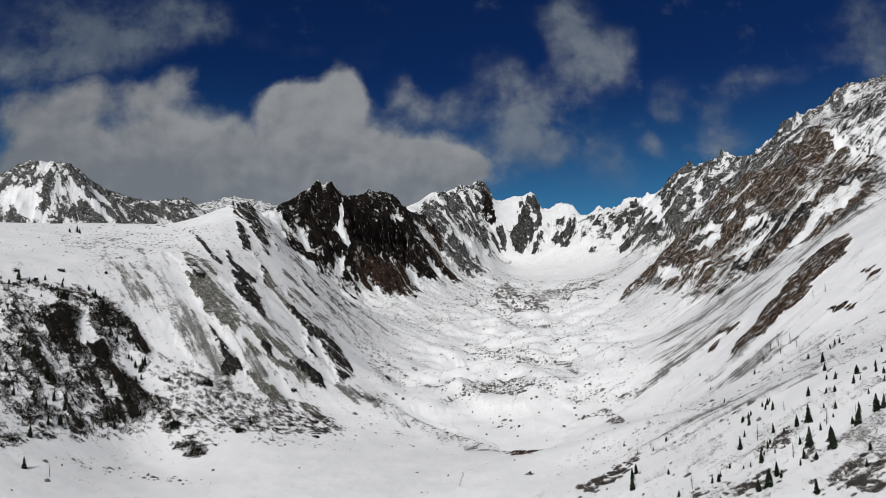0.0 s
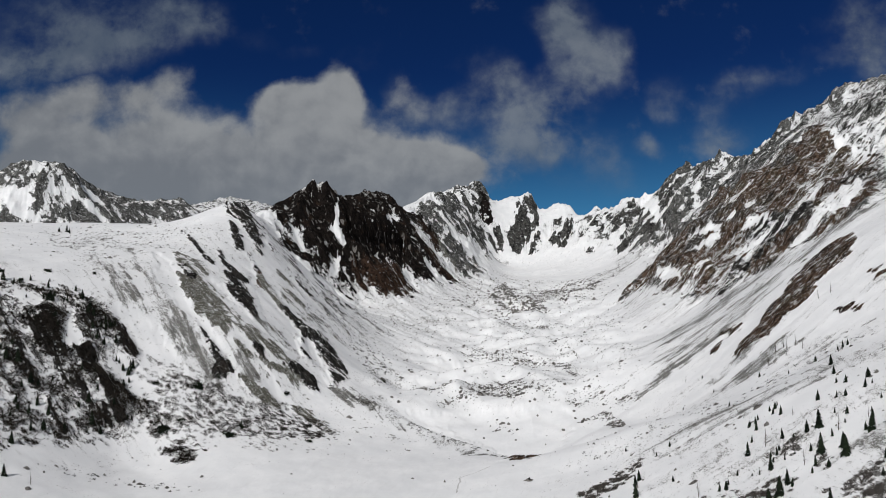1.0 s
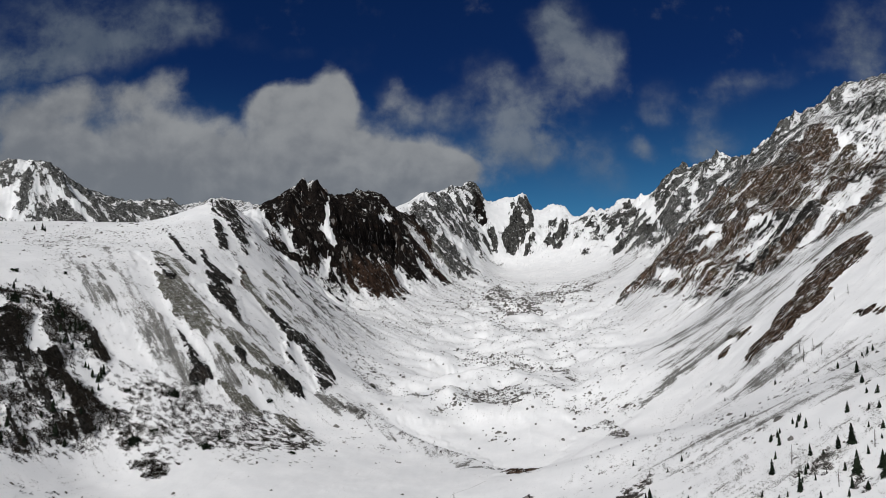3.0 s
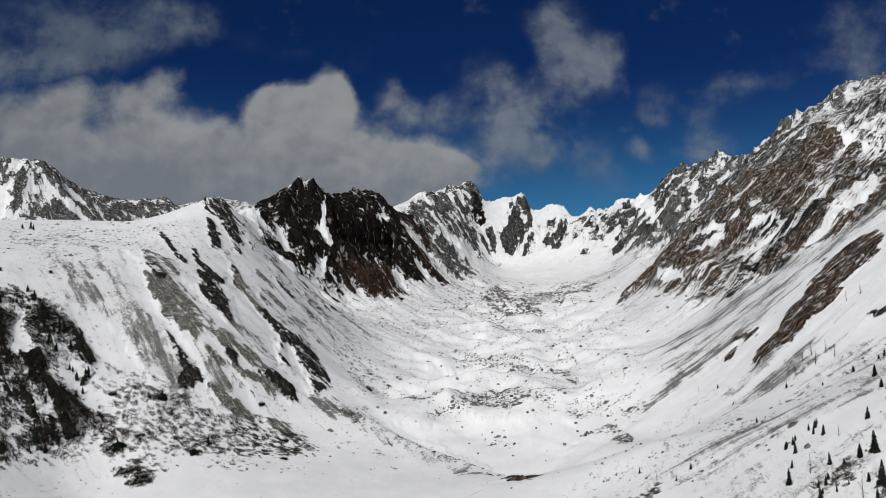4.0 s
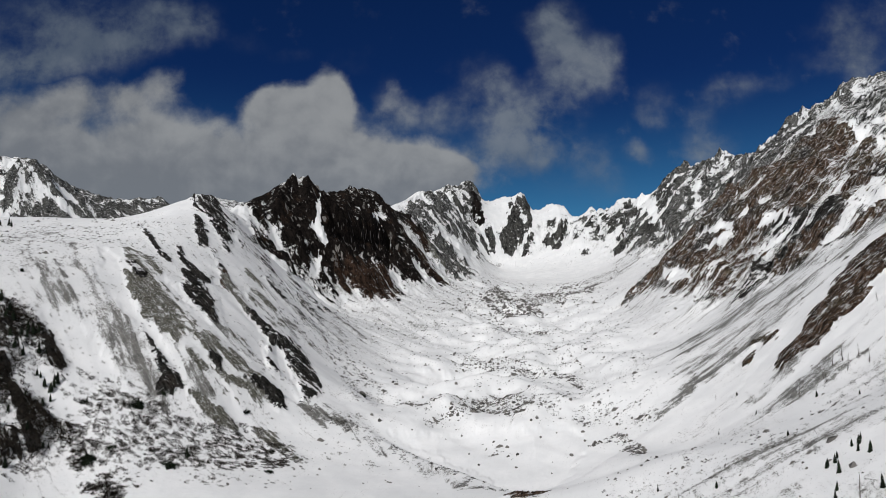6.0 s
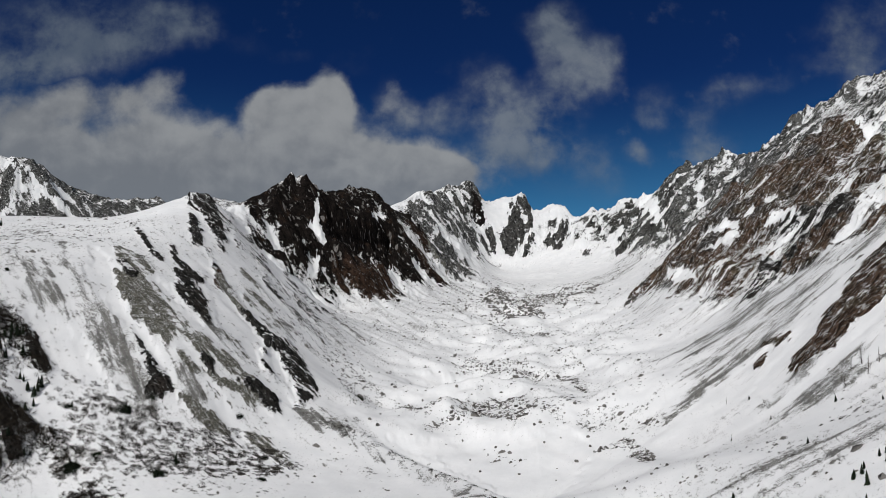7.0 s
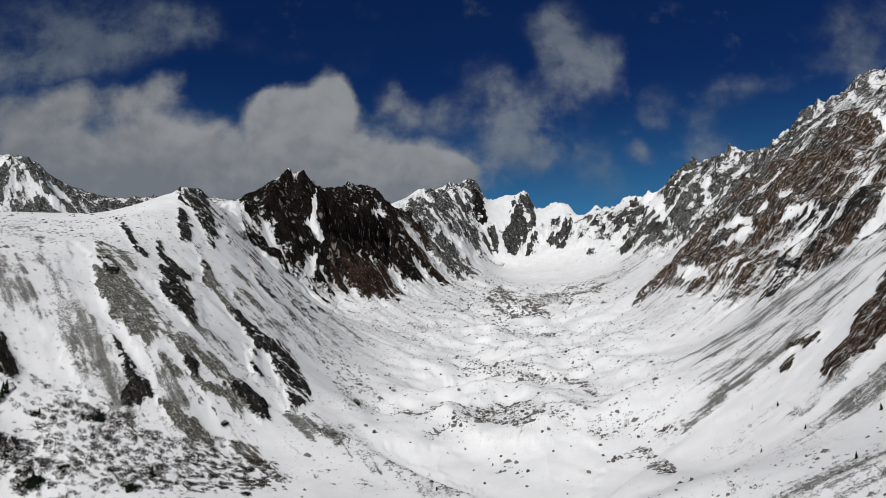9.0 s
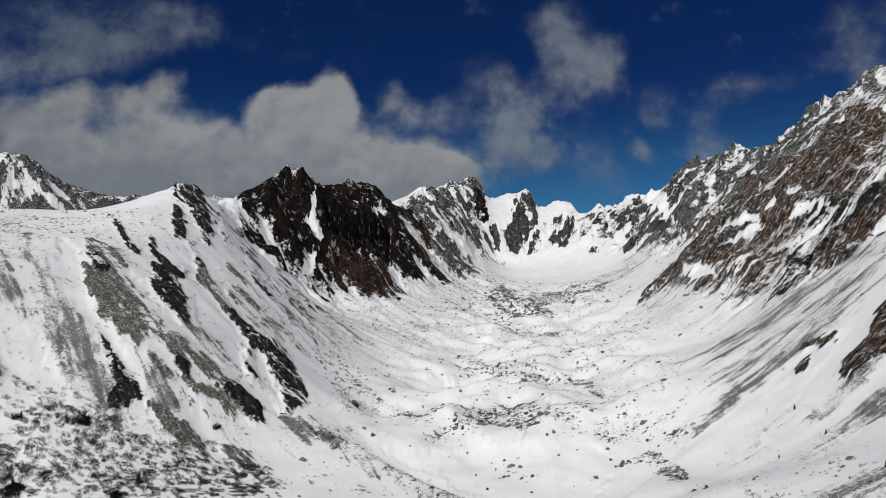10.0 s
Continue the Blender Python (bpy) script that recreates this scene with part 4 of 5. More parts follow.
warp_x = px + 7 * fbm(px, py, 24, 5, 11, 0.62)
warp_y = py + 7 * fbm(px, py, 24, 5, 31, 0.62)
inside = (px > GX0) & (px < GX0 + GRID * GNX) & (py > GY0) & (py < GY0 + GRID * GNY)
rug = np.where(inside, pick(blur(rug_map, 2), warp_x, warp_y), 0.25)
rug = np.where(py > 2430, 0.9, rug) * np.where(gr.ravel() < 270, 0, 1)
rock = np.where(inside, pick(rock_map, warp_x, warp_y), np.where(py > 2000, 0.55, 0.2))
tint = np.where(inside, pick(tint_map, warp_x, warp_y), 0.35)
scree = np.where(inside, pick(scree_map, warp_x, warp_y), 0.2)
moraine = np.where(inside, pick(moraine_map, px, py), 0)
ragged = np.where(py > 900, fbm(px, py, 26, 4, 33), fbm(px, py, 10, 4, 35)) * 1.3 + 0.22 * thin + 0.25 * broad
snow_p, crag_p, heath_p, brown_p, dark_p, russet_p, tooth_p, grit_p, grey_p, recess_p = (patched(kind, px, py, ragged) for kind in ("snow", "crag", "heath", "brown", "dark", "russet", "tooth", "darkscree", "grey", "recess"))
broken = np.clip(0.66 + 0.42 * fbm(px, py, 9, 4, 37) + 0.10 * thin + 0.07 * broad, 0.15, 1)
crag_p, heath_p, brown_p = crag_p * (broken + 0.06), heath_p * (broken * 0.55 + 0.38), brown_p * (broken + 0.12) * (grey_p < 0.3)
rock = np.where(grey_p > 0.1, grey_p, rock)
moor_p = patched("shrub", px, py, ragged) * np.clip(0.21 + 0.42 * fbm(px, py, 14, 4, 43) + 0.05 * broad, 0, 0.75) * (1 - snow_p)
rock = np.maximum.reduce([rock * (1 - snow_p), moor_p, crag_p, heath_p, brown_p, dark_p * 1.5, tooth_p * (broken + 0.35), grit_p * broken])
rug = np.maximum(rug, tooth_p * 0.6)
tint = np.where(brown_p > 0.2, 1.0, tint)
tint = np.where((crag_p > 0.15) | (moor_p > 0.1) | (tooth_p > 0.3) | (grit_p > 0.3), np.where(tooth_p > 0.3, 0.2, 0.14), tint)
tint = np.where((heath_p > 0.12) & (crag_p < 0.2), 0.5, tint)
tint = np.where(grey_p > 0.3, 0.36, tint)
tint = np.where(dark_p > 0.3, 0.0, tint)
turf = np.clip(np.maximum(heath_p * 1.6 * (tint > 0.3), russet_p * 0.8), 0, 1)
scree = np.maximum(scree, patched("scree", px, py, ragged * 1.5) * np.clip(0.85 + 0.16 * broad + 0.12 * thin + 0.45 * fbm(px, py, 14, 3, 39), 0.2, 1.5)) * (1 - snow_p)

big = crags(px + 6 * perlin(px / 30, py / 30, 5), py + 6 * perlin(px / 30, py / 30, 6), 75, 6, 41)
middle = float(big[rug > 0.5].mean())
height = base + rug * ((big - middle - 0.04) * 27 + huge * 5.0 + broad * 2.6 + thin * 0.5 + 2.8 * fbm(px, py, 10, 4, 71)) - rug * snow_p * 2.5
# broken crests: teeth and notches along the ridge lines
for crest, width, tall in ((DARK_CREST, 22, 9), (CIRQUE, 22, 22), (RIGHT_CREST[:11], 26, 17), (FAR_LEFT, 30, 8)):
    away, _ = near_line(px, py, crest)
    height += np.exp(-(away / width) ** 2) * (crags(px, py, 52, 3, 141, 0.45) - 0.36) * tall * np.where(py > 1000, 1, 0)
# horns: single peaks with flat faces (x, y, height, half width)
HORNS = [(-190, 1086, 7, 24), (-249, 824, 4, 22), (-178, 1095, 10, 30), (-22, 1740, 16, 50), (467, 1992, 15, 24), (724, 1653, 14, 32), (664, 1344, 9, 30), (820, 1355, 8, 30), (-131, 1305, 6, 50), (62, 2060, 8, 40), (388, 2066, 10, 40), (712, 1660, 16, 50), (545, 1930, 14, 34), (497, 1985, 14, 26), (580, 1880, 12, 26), (690, 1262, 8, 40), (850, 1391, 2, 60)]
for x, y, tall, half in HORNS:
    dx, dy = px - x, py - y
    height += tall * np.clip(1 - np.maximum.reduce([np.abs(0.9 * dx + 0.3 * dy), np.abs(0.45 * dx - 0.85 * dy), np.abs(dx) * 0.8]) / half, 0, 1)
# tilted blocks that end in a cliff: low end, cliff edge (x), crest line (y), height, half depth
for low, cliff, y, tall, half in ((160, 304, 2098, 12, 52), (30, 160, 2125, 12, 55), (770, 632, 1815, 3, 50), (340, 418, 2060, 12, 34)):
    along = (px - low) / (cliff - low)
    height += tall * np.clip(along, 0, 1) * np.clip((1 - along) * abs(cliff - low) / 12, 0, 1) * np.clip(1.4 - 1.4 * np.abs(py - y) / half, 0, 1)
height += (1 - rug) * (0.9 * fbm(px, py, 70, 3, 51) + 0.35 * fbm(px, py, 16, 3, 53) + np.clip(tilt_here * 1.6 - 0.3, 0, 1) * (broad * 0.26 + thin * 0.06))
# flutes down the talus fans
height += np.where(inside, pick(blur(area(TALUS_FANS, 8), 6), px, py), 0) * (1 - rug) * (broad * 0.5 + thin * 0.12)
# the terrace of fan and near slope breaks off into a bowl in front of the moraine
rim_d, rim_s = near_line(px, py, BOWL_RIM)
height -= np.where(within(px, py, BOWL_RIM + [(150, 545), (60, 560), (0, 580), (-60, 570)]), 4.5 * smooth(0.0, 0.25, rim_s) * (1 - smooth(0.72, 1.0, rim_s)) * smooth(0, 11, rim_d) * (1 - smooth(40, 85, rim_d)), 0)
# a low earth bank beside the stream
height += 2.6 * np.exp(-((px - 48 + (py - 416) * 0.9) / 7.5) ** 2 - ((py - 417) / 5) ** 2)
humps = fbm(px, py, 66, 3, 61, 0.42)
height += moraine * (17.0 * humps + 2.4 * fbm(px, py, 24, 3, 68) + 1.2 * np.clip(crags(px, py, 75, 2, 66) - 0.3, 0, 1))
proud = fbm(px, py, 12, 4, 81)
height += -30 * recess_p + np.where(rug < 0.4, heath_p * (1.5 + 1.5 * proud) + crag_p * (2.6 + 3.2 * proud) + brown_p * (1.6 + 2.4 * proud) - snow_p * 1.2, 0)

# how much rock and stone shows through the snow
hollow = 0.36 - big
rock_show = np.clip(rock + rock * (-0.8 * hollow + 0.26 * huge + 0.30 * broad + 0.10 * thin + np.where(py > 1250, 0.9 * fbm(px, py, 48, 5, 93), 0.6 * fbm(px, py, 18, 5, 91))), 0, 1)
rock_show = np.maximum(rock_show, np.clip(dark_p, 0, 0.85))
scree_show = np.clip(scree + np.clip(tilt_here * 1.5, 0, 0.7) * 0.25 + 0.075 * thin * np.clip(tilt_here * 2 + scree, 0, 1) + 0.05 * broad * np.clip(tilt_here * 2, 0, 1) + 0.22 * fbm(px, py, 35, 4, 95), 0, 1) * (1 - 0.85 * snow_p)


# ---- materials of the land ----
def land_material(name, fall, scale=0.22, stretch=0.14, mottle=1.9, lines=1.6, fleck=1.1, fur=0.6):
    """Snow, loose stones and bare rock; fall is the way down the slope in plan, along which snow and stones lie in streaks."""
    m = bpy.data.materials.new(name)
    m.use_nodes = True
    n = Nodes(m.node_tree)
    where = n.add("ShaderNodeNewGeometry")
    show = n.add("ShaderNodeAttribute", attribute="cover")
    split = n.tree.nodes.new("ShaderNodeSeparateColor")
    n.tree.links.new(show, split.inputs[0])
    rock_v, scree_v, tint_v = split.outputs[0], split.outputs[1], split.outputs[2]
    face = n.tree.nodes.new("ShaderNodeSeparateXYZ")
    n.tree.links.new(n.add("ShaderNodeNewGeometry", out=1), face.inputs[0])
    f = Vector((fall[0], fall[1], 0)).normalized()
    across, along = n.vec("DOT_PRODUCT", where, (-f.y, f.x, 0), out=1), n.vec("DOT_PRODUCT", where, (f.x, f.y, -0.6), out=1)
    drawn = n.add("ShaderNodeCombineXYZ", {0: across, 1: n.maths("MULTIPLY", along, stretch), 2: 0.0})
    grain = n.noise(where, scale, 9.0, 0.68, 0.4)
    grit = n.noise(where, 0.9, 6.0, 0.7)
    patch = n.noise(where, 0.045, 6.0, 0.6)
    streak = n.noise(drawn, scale * 1.5, 8.0, 0.66)
    crack = n.noise(where, scale * 2.2, 10.0, 0.80, 1.0)
    hair = n.noise(n.add("ShaderNodeCombineXYZ", {0: across, 1: n.maths("MULTIPLY", along, 0.10), 2: 0.0}), 0.55, 7.0, 0.72)
    lodged = n.noise(where, 0.16 + scale * 0.5, 8.0, 0.78, 0.6)

    def off(v, k):
        return n.maths("MULTIPLY", n.maths("SUBTRACT", v, 0.5), k)

    # rock stands bare where it is steep, and holds snow on ledges
    bare = n.maths("ADD", rock_v, n.maths("MULTIPLY", n.maths("SUBTRACT", 0.72, face.outputs[2]), 0.7))
    for v, k in ((grain, mottle), (streak, lines), (grit, fleck)):
        bare = n.maths("ADD", bare, off(v, k))
    rock_f = n.maths("MULTIPLY", n.ramp(bare, 0.47, 0.56), n.ramp(rock_v, 0.10, 0.26))
    loose = scree_v
    for v, k in ((grit, 1.5), (streak, lines * 0.62), (patch, 0.9)):
        loose = n.maths("ADD", loose, off(v, k))
    fine_fleck = n.noise(where, 2.2, 4.0, 0.7)
    loose = n.maths("ADD", loose, off(fine_fleck, 1.8))
    scree_f = n.maths("MULTIPLY", n.ramp(loose, 0.52, 0.70), 0.9)
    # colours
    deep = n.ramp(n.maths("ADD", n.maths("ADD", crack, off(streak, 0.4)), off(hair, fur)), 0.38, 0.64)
    # dark: the peak's own rock, blackened further to include its shade
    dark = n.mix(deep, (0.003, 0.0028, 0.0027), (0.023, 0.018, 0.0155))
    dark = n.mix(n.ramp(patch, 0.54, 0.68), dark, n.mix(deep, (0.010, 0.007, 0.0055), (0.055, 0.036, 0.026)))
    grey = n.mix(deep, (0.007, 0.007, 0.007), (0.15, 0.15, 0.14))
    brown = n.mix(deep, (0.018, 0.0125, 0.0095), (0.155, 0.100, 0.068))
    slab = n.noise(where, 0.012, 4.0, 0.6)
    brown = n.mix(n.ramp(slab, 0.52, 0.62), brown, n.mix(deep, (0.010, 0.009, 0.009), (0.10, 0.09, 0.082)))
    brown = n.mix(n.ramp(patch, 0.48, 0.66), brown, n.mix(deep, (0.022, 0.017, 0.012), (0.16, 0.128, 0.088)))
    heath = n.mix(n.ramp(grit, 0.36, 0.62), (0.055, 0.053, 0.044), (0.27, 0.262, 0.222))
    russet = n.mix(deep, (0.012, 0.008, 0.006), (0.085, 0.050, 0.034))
    turf_v = show.node.outputs[3]
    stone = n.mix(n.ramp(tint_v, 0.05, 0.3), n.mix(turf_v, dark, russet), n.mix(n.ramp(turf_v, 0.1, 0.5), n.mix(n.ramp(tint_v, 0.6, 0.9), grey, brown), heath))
    litter = n.mix(deep, (0.035, 0.033, 0.028), (0.18, 0.172, 0.15))
    snow = n.mix(n.ramp(patch, 0.35, 0.7), (0.795, 0.80, 0.805), (0.88, 0.88, 0.88))
    snow = n.mix(n.maths("MULTIPLY", n.ramp(streak, 0.52, 0.75), 0.12), snow, (0.5, 0.49, 0.47))
    speckle = n.maths("MULTIPLY", off(grit, 0.8), n.ramp(turf_v, 0.05, 0.4))
    holds = n.maths("ADD", n.ramp(tint_v, 0.0, 0.3, -0.105, 0.0), speckle)
    dust = n.maths("MULTIPLY", n.ramp(n.maths("ADD", n.maths("ADD", lodged, holds), off(hair, fur * 0.7)), 0.55, 0.61), n.ramp(tint_v, 0.0, 0.3, 0.9, 0.66))
    stone = n.mix(dust, stone, snow)
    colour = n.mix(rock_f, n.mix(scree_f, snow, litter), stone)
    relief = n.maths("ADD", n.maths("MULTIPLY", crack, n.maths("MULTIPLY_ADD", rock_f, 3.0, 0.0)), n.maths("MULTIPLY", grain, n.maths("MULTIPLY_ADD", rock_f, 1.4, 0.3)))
    relief = n.maths("ADD", relief, n.maths("MULTIPLY", grit, n.maths("MULTIPLY_ADD", scree_f, 0.5, 0.03)))
    bump = n.add("ShaderNodeBump", {"Strength": 0.9, "Distance": 1.0, "Height": relief})
    rough = n.ramp(rock_f, 0.0, 1.0, 0.62, 0.9)
    gloss = n.ramp(rock_f, 0.0, 1.0, 0.2, 0.04)
    shade = n.add("ShaderNodeBsdfPrincipled", {"Base Color": colour, "Roughness": rough, "Normal": bump, "Specular IOR Level": gloss})
    n.add("ShaderNodeOutputMaterial", {"Surface": shade})
    return m


# ---- the sheet, parted into valley ground and the mountains that rise from it ----
cols, rows = len(turn), len(ring)
index = np.arange(cols * rows).reshape(cols, rows)
nxt = np.roll(index, -1, 0)
quads = np.stack([index[:, :-1], nxt[:, :-1], nxt[:, 1:], index[:, 1:]], -1).reshape(-1, 4)
mid_x, mid_y = px[quads].mean(1), py[quads].mean(1)

LEFT_MOUNTAIN = [(-230, 250), (-199, 329), (-180, 392), (-130, 405), (-82, 440), (-60, 520), (-78, 620), (-110, 720), (-150, 830), (-235, 930), (-260, 1000), (-480, 1250), (-1500, 1150), (-2500, 600), (-2500, -2500), (-560, -2500)]
DARK_MOUNTAIN = [(-150, 830), (-118, 950), (-43, 1030), (39, 1265), (110, 1500), (60, 1560), (-40, 1560), (-300, 1500), (-480, 1250), (-260, 1000), (-235, 930)]
HEAD_MOUNTAIN = [(110, 1500), (125, 1700), (154, 1870), (205, 1897), (283, 1880), (360, 1860), (426, 1800), (461, 1650), (470, 1400), (350, 1100), (253, 924), (275, 930), (389, 990), (530, 1100), (692, 1240), (660, 1390), (760, 1500), (1300, 2000), (900, 2900), (-200, 2900), (-300, 1500), (-40, 1560), (60, 1560)]
RIGHT_MOUNTAIN = [(253, 924), (275, 930), (389, 990), (530, 1100), (692, 1240), (660, 1390), (760, 1500), (1300, 2000), (3000, 1500), (3000, -2500), (400, -2500), (400, 150), (300, 300), (222, 372), (190, 440), (190, 500), (170, 560), (235, 690), (215, 800)]
FAR_MOUNTAIN = [(-480, 1250), (-300, 1500), (-200, 2900), (-600, 4600), (-3500, 4000), (-3500, 800), (-1500, 1150)]
PARTS = (("mountain_west", LEFT_MOUNTAIN, "rounded snow-covered mountain shoulder with dark rock ribs and shrub patches", (0.8, -0.6, 0.24, 0.12, 2.0, 1.8, 1.2, 0.7)),
         ("mountain_northwest", DARK_MOUNTAIN, "jagged dark brown-black rock peak with snow gullies above white talus", (0.9, -0.35, 0.11, 0.2, 2.0, 1.6, 0.7, 0.5)),
         ("mountain_north", HEAD_MOUNTAIN, "grey rocky cirque headwall with sharp teeth, dusted with snow", (-0.2, -1.0, 0.05, 0.3, 2.6, 1.0, 0.6, 0.15)),
         ("mountain_east", RIGHT_MOUNTAIN, "steep brown rocky mountainside with snow streaks and scree below a summit", (-0.94, -0.32, 0.19, 0.07, 1.35, 2.3, 1.1, 1.0)),
         ("mountain_far", FAR_MOUNTAIN, "distant grey craggy mountain range with snow-filled gullies", (0.75, -0.45, 0.07, 0.14, 2.2, 2.2, 0.7, 0.3)))
which = np.zeros(len(quads), np.int32)
wob_x, wob_y = mid_x + 10 * fbm(mid_x, mid_y, 40, 3, 7), mid_y + 10 * fbm(mid_x, mid_y, 40, 3, 8)
for k, (_, outline, _, _) in enumerate(PARTS, 1):
    which[(which == 0) & within(wob_x, wob_y, outline)] = k
cover_all = np.stack([rock_show, scree_show, tint, turf], 1).astype(np.float32)
place_all = np.stack([px, py, height], 1).astype(np.float32)


def sheet(name, chosen, label, category, material):
    used, flat = np.unique(quads[chosen], return_inverse=True)
    flat = flat.reshape(-1, 4)
    mesh = bpy.data.meshes.new(name)
    mesh.vertices.add(len(used))
    mesh.vertices.foreach_set("co", place_all[used].ravel())
    mesh.loops.add(flat.size)
    mesh.loops.foreach_set("vertex_index", flat.ravel().astype(np.int32))
    mesh.polygons.add(len(flat))
    mesh.polygons.foreach_set("loop_start", np.arange(0, flat.size, 4, dtype=np.int32))
    mesh.polygons.foreach_set("use_smooth", np.ones(len(flat), bool))
    layer = mesh.attributes.new("cover", "FLOAT_COLOR", "POINT")
    layer.data.foreach_set("color", cover_all[used].ravel())
    mesh.materials.append(material)
    mesh.update(calc_edges=True)
    mesh.validate()
    return tagged(new(name, mesh), label, category, kind="structure")


ground = sheet("ground", which == 0, "snow-covered valley floor with hummocky moraine, stones and sparse shrubs", "ground", land_material("snow_and_moraine", (-0.3, -1.0)))
for k, (name, _, label, fall) in enumerate(PARTS, 1):
    sheet(name, which == k, label, "mountain", land_material("rock_and_snow_" + name, fall[:2], *fall[2:]))


def land_height(x, y):
    """Height of the finished sheet at plan places ahead of the walk."""
    x, y = np.atleast_1d(x).astype(float), np.atleast_1d(y).astype(float)
    u = np.interp(np.arctan2(x, y - CENTRE_Y), fine, np.arange(len(fine)))
    v = np.interp(np.hypot(x, y - CENTRE_Y), ring, np.arange(rows))
    i, j = np.minimum(u.astype(int), len(fine) - 2), np.minimum(v.astype(int), rows - 2)
    u, v, z = u - i, v - j, place_all[:, 2]
    low = z[i * rows + j] * (1 - u) + z[(i + 1) * rows + j] * u
    high = z[i * rows + j + 1] * (1 - u) + z[(i + 1) * rows + j + 1] * u
    return low * (1 - v) + high * v


# ---- plants and stones ----
def plain_material(name, low, high, rough=0.85, scale=1.5):
    m = bpy.data.materials.new(name)
    m.use_nodes = True
    n = Nodes(m.node_tree)
    where = n.add("ShaderNodeTexCoord", out=3)
    one = n.add("ShaderNodeObjectInfo", out=5)
    own = n.add("ShaderNodeNewGeometry", out=8)
    v = n.maths("ADD", n.noise(where, scale, 5.0, 0.65), n.maths("MULTIPLY", n.maths("SUBTRACT", n.maths("ADD", one, own), 1.0), 0.25))
    colour = n.mix(n.ramp(v, 0.3, 0.7), low, high)
    bump = n.add("ShaderNodeBump", {"Strength": 0.6, "Distance": 0.1, "Height": n.noise(where, scale * 4, 4.0)})
    n.add("ShaderNodeOutputMaterial", {"Surface": n.add("ShaderNodeBsdfPrincipled", {"Base Color": colour, "Roughness": rough, "Normal": bump, "Specular IOR Level": 0.06})})
    return m


NEEDLES = plain_material("fir_needles", (0.006, 0.009, 0.006), (0.022, 0.030, 0.018))
BARK = plain_material("bark", (0.03, 0.024, 0.02), (0.09, 0.075, 0.062))
TWIGS = plain_material("bare_larch_twigs", (0.05, 0.042, 0.036), (0.14, 0.12, 0.10))
SHRUB = plain_material("dwarf_shrub", (0.012, 0.0105, 0.009), (0.065, 0.055, 0.045), scale=0.6)
GREY_SHRUB = plain_material("bare_shrub", (0.022, 0.02, 0.018), (0.11, 0.10, 0.092), scale=0.6)
MOUND_SHRUB = plain_material("dwarf_shrub_mound", (0.035, 0.031, 0.027), (0.15, 0.135, 0.12), scale=0.6)
BOULDER = plain_material("boulder_rock", (0.04, 0.038, 0.036), (0.18, 0.17, 0.16), scale=0.8)


def raw_mesh(name, verts, faces, material, smooth_shade=False):
    mesh = bpy.data.meshes.new(name)
    mesh.from_pydata([tuple(v) for v in verts], [], faces)
    mesh.materials.append(material)
    if smooth_shade:
        mesh.polygons.foreach_set("use_smooth", np.ones(len(mesh.polygons), bool))
    mesh.update()
    return mesh


def part(name, mesh, parent, label=""):
    ob = tagged(new(name, mesh), label)
    ob.parent = parent
    return ob


def stem(verts, faces, a, b, ra, rb, sides=5):
    """A tapered stick from a to b, added to lists."""
    a, b = Vector(a), Vector(b)
    side = (b - a).orthogonal().normalized()
    up = (b - a).normalized().cross(side)
    k = len(verts)
    for centre, r in ((a, ra), (b, rb)):
        for s in range(sides):
            t = 2 * math.pi * s / sides
            verts.append(centre + side * (r * math.cos(t)) + up * (r * math.sin(t)))
    for s in range(sides):
        faces.append((k + s, k + (s + 1) % sides, k + sides + (s + 1) % sides, k + sides + s))
    faces.append(tuple(k + sides + s for s in range(sides)))


def fir(seed, spread):
    """A fir one metre high, to be scaled: trunk, and a crown of drooping boughs in uneven whorls."""
    rng = random.Random(seed)
    tree = new("fir_tree")
    v, f = [], []
    stem(v, f, (0, 0, -0.06), (0, 0, 0.55), 0.028, 0.016, 6)
    stem(v, f, (0, 0, 0.55), (rng.uniform(-0.01, 0.01), 0, 0.97), 0.016, 0.003, 5)
    part("trunk", raw_mesh("trunk", v, f, BARK), tree)
    v, f = [], []
    z = 0.06
    while z < 0.98:
        reach = spread * (1 - z) ** 0.8 * rng.uniform(0.78, 1.12) + 0.012
        count = 9 if z < 0.7 else 6
        start = rng.uniform(0, 6.28)
        for k in range(count):
            if rng.random() < 0.08:
                continue
            a = start + 6.283 * k / count + rng.uniform(-0.25, 0.25)
            r = reach * rng.uniform(0.7, 1.15)
            d, s = Vector((math.cos(a), math.sin(a), 0)), Vector((-math.sin(a), math.cos(a), 0))
            root, tip = Vector((0, 0, z + 0.03)), d * r + Vector((0, 0, z - r * rng.uniform(0.25, 0.6)))
            belly = d * (r * 0.55) + Vector((0, 0, z + 0.012))
            w_b = r * rng.uniform(0.26, 0.42)
            n0 = len(v)
            v += [root, belly + s * w_b + Vector((0, 0, -0.03)), tip, belly - s * w_b + Vector((0, 0, -0.03)), belly + Vector((0, 0, 0.012)), belly - Vector((0, 0, 0.045))]
            f += [(n0, n0 + 1, n0 + 4), (n0 + 1, n0 + 2, n0 + 4), (n0 + 2, n0 + 3, n0 + 4), (n0 + 3, n0, n0 + 4), (n0 + 1, n0 + 5, n0 + 2), (n0 + 2, n0 + 5, n0 + 3)]
        z += 0.075 * rng.uniform(0.8, 1.15) * (1.1 - 0.5 * z)
    part("crown", raw_mesh("crown", v, f, NEEDLES), tree)
    return tree


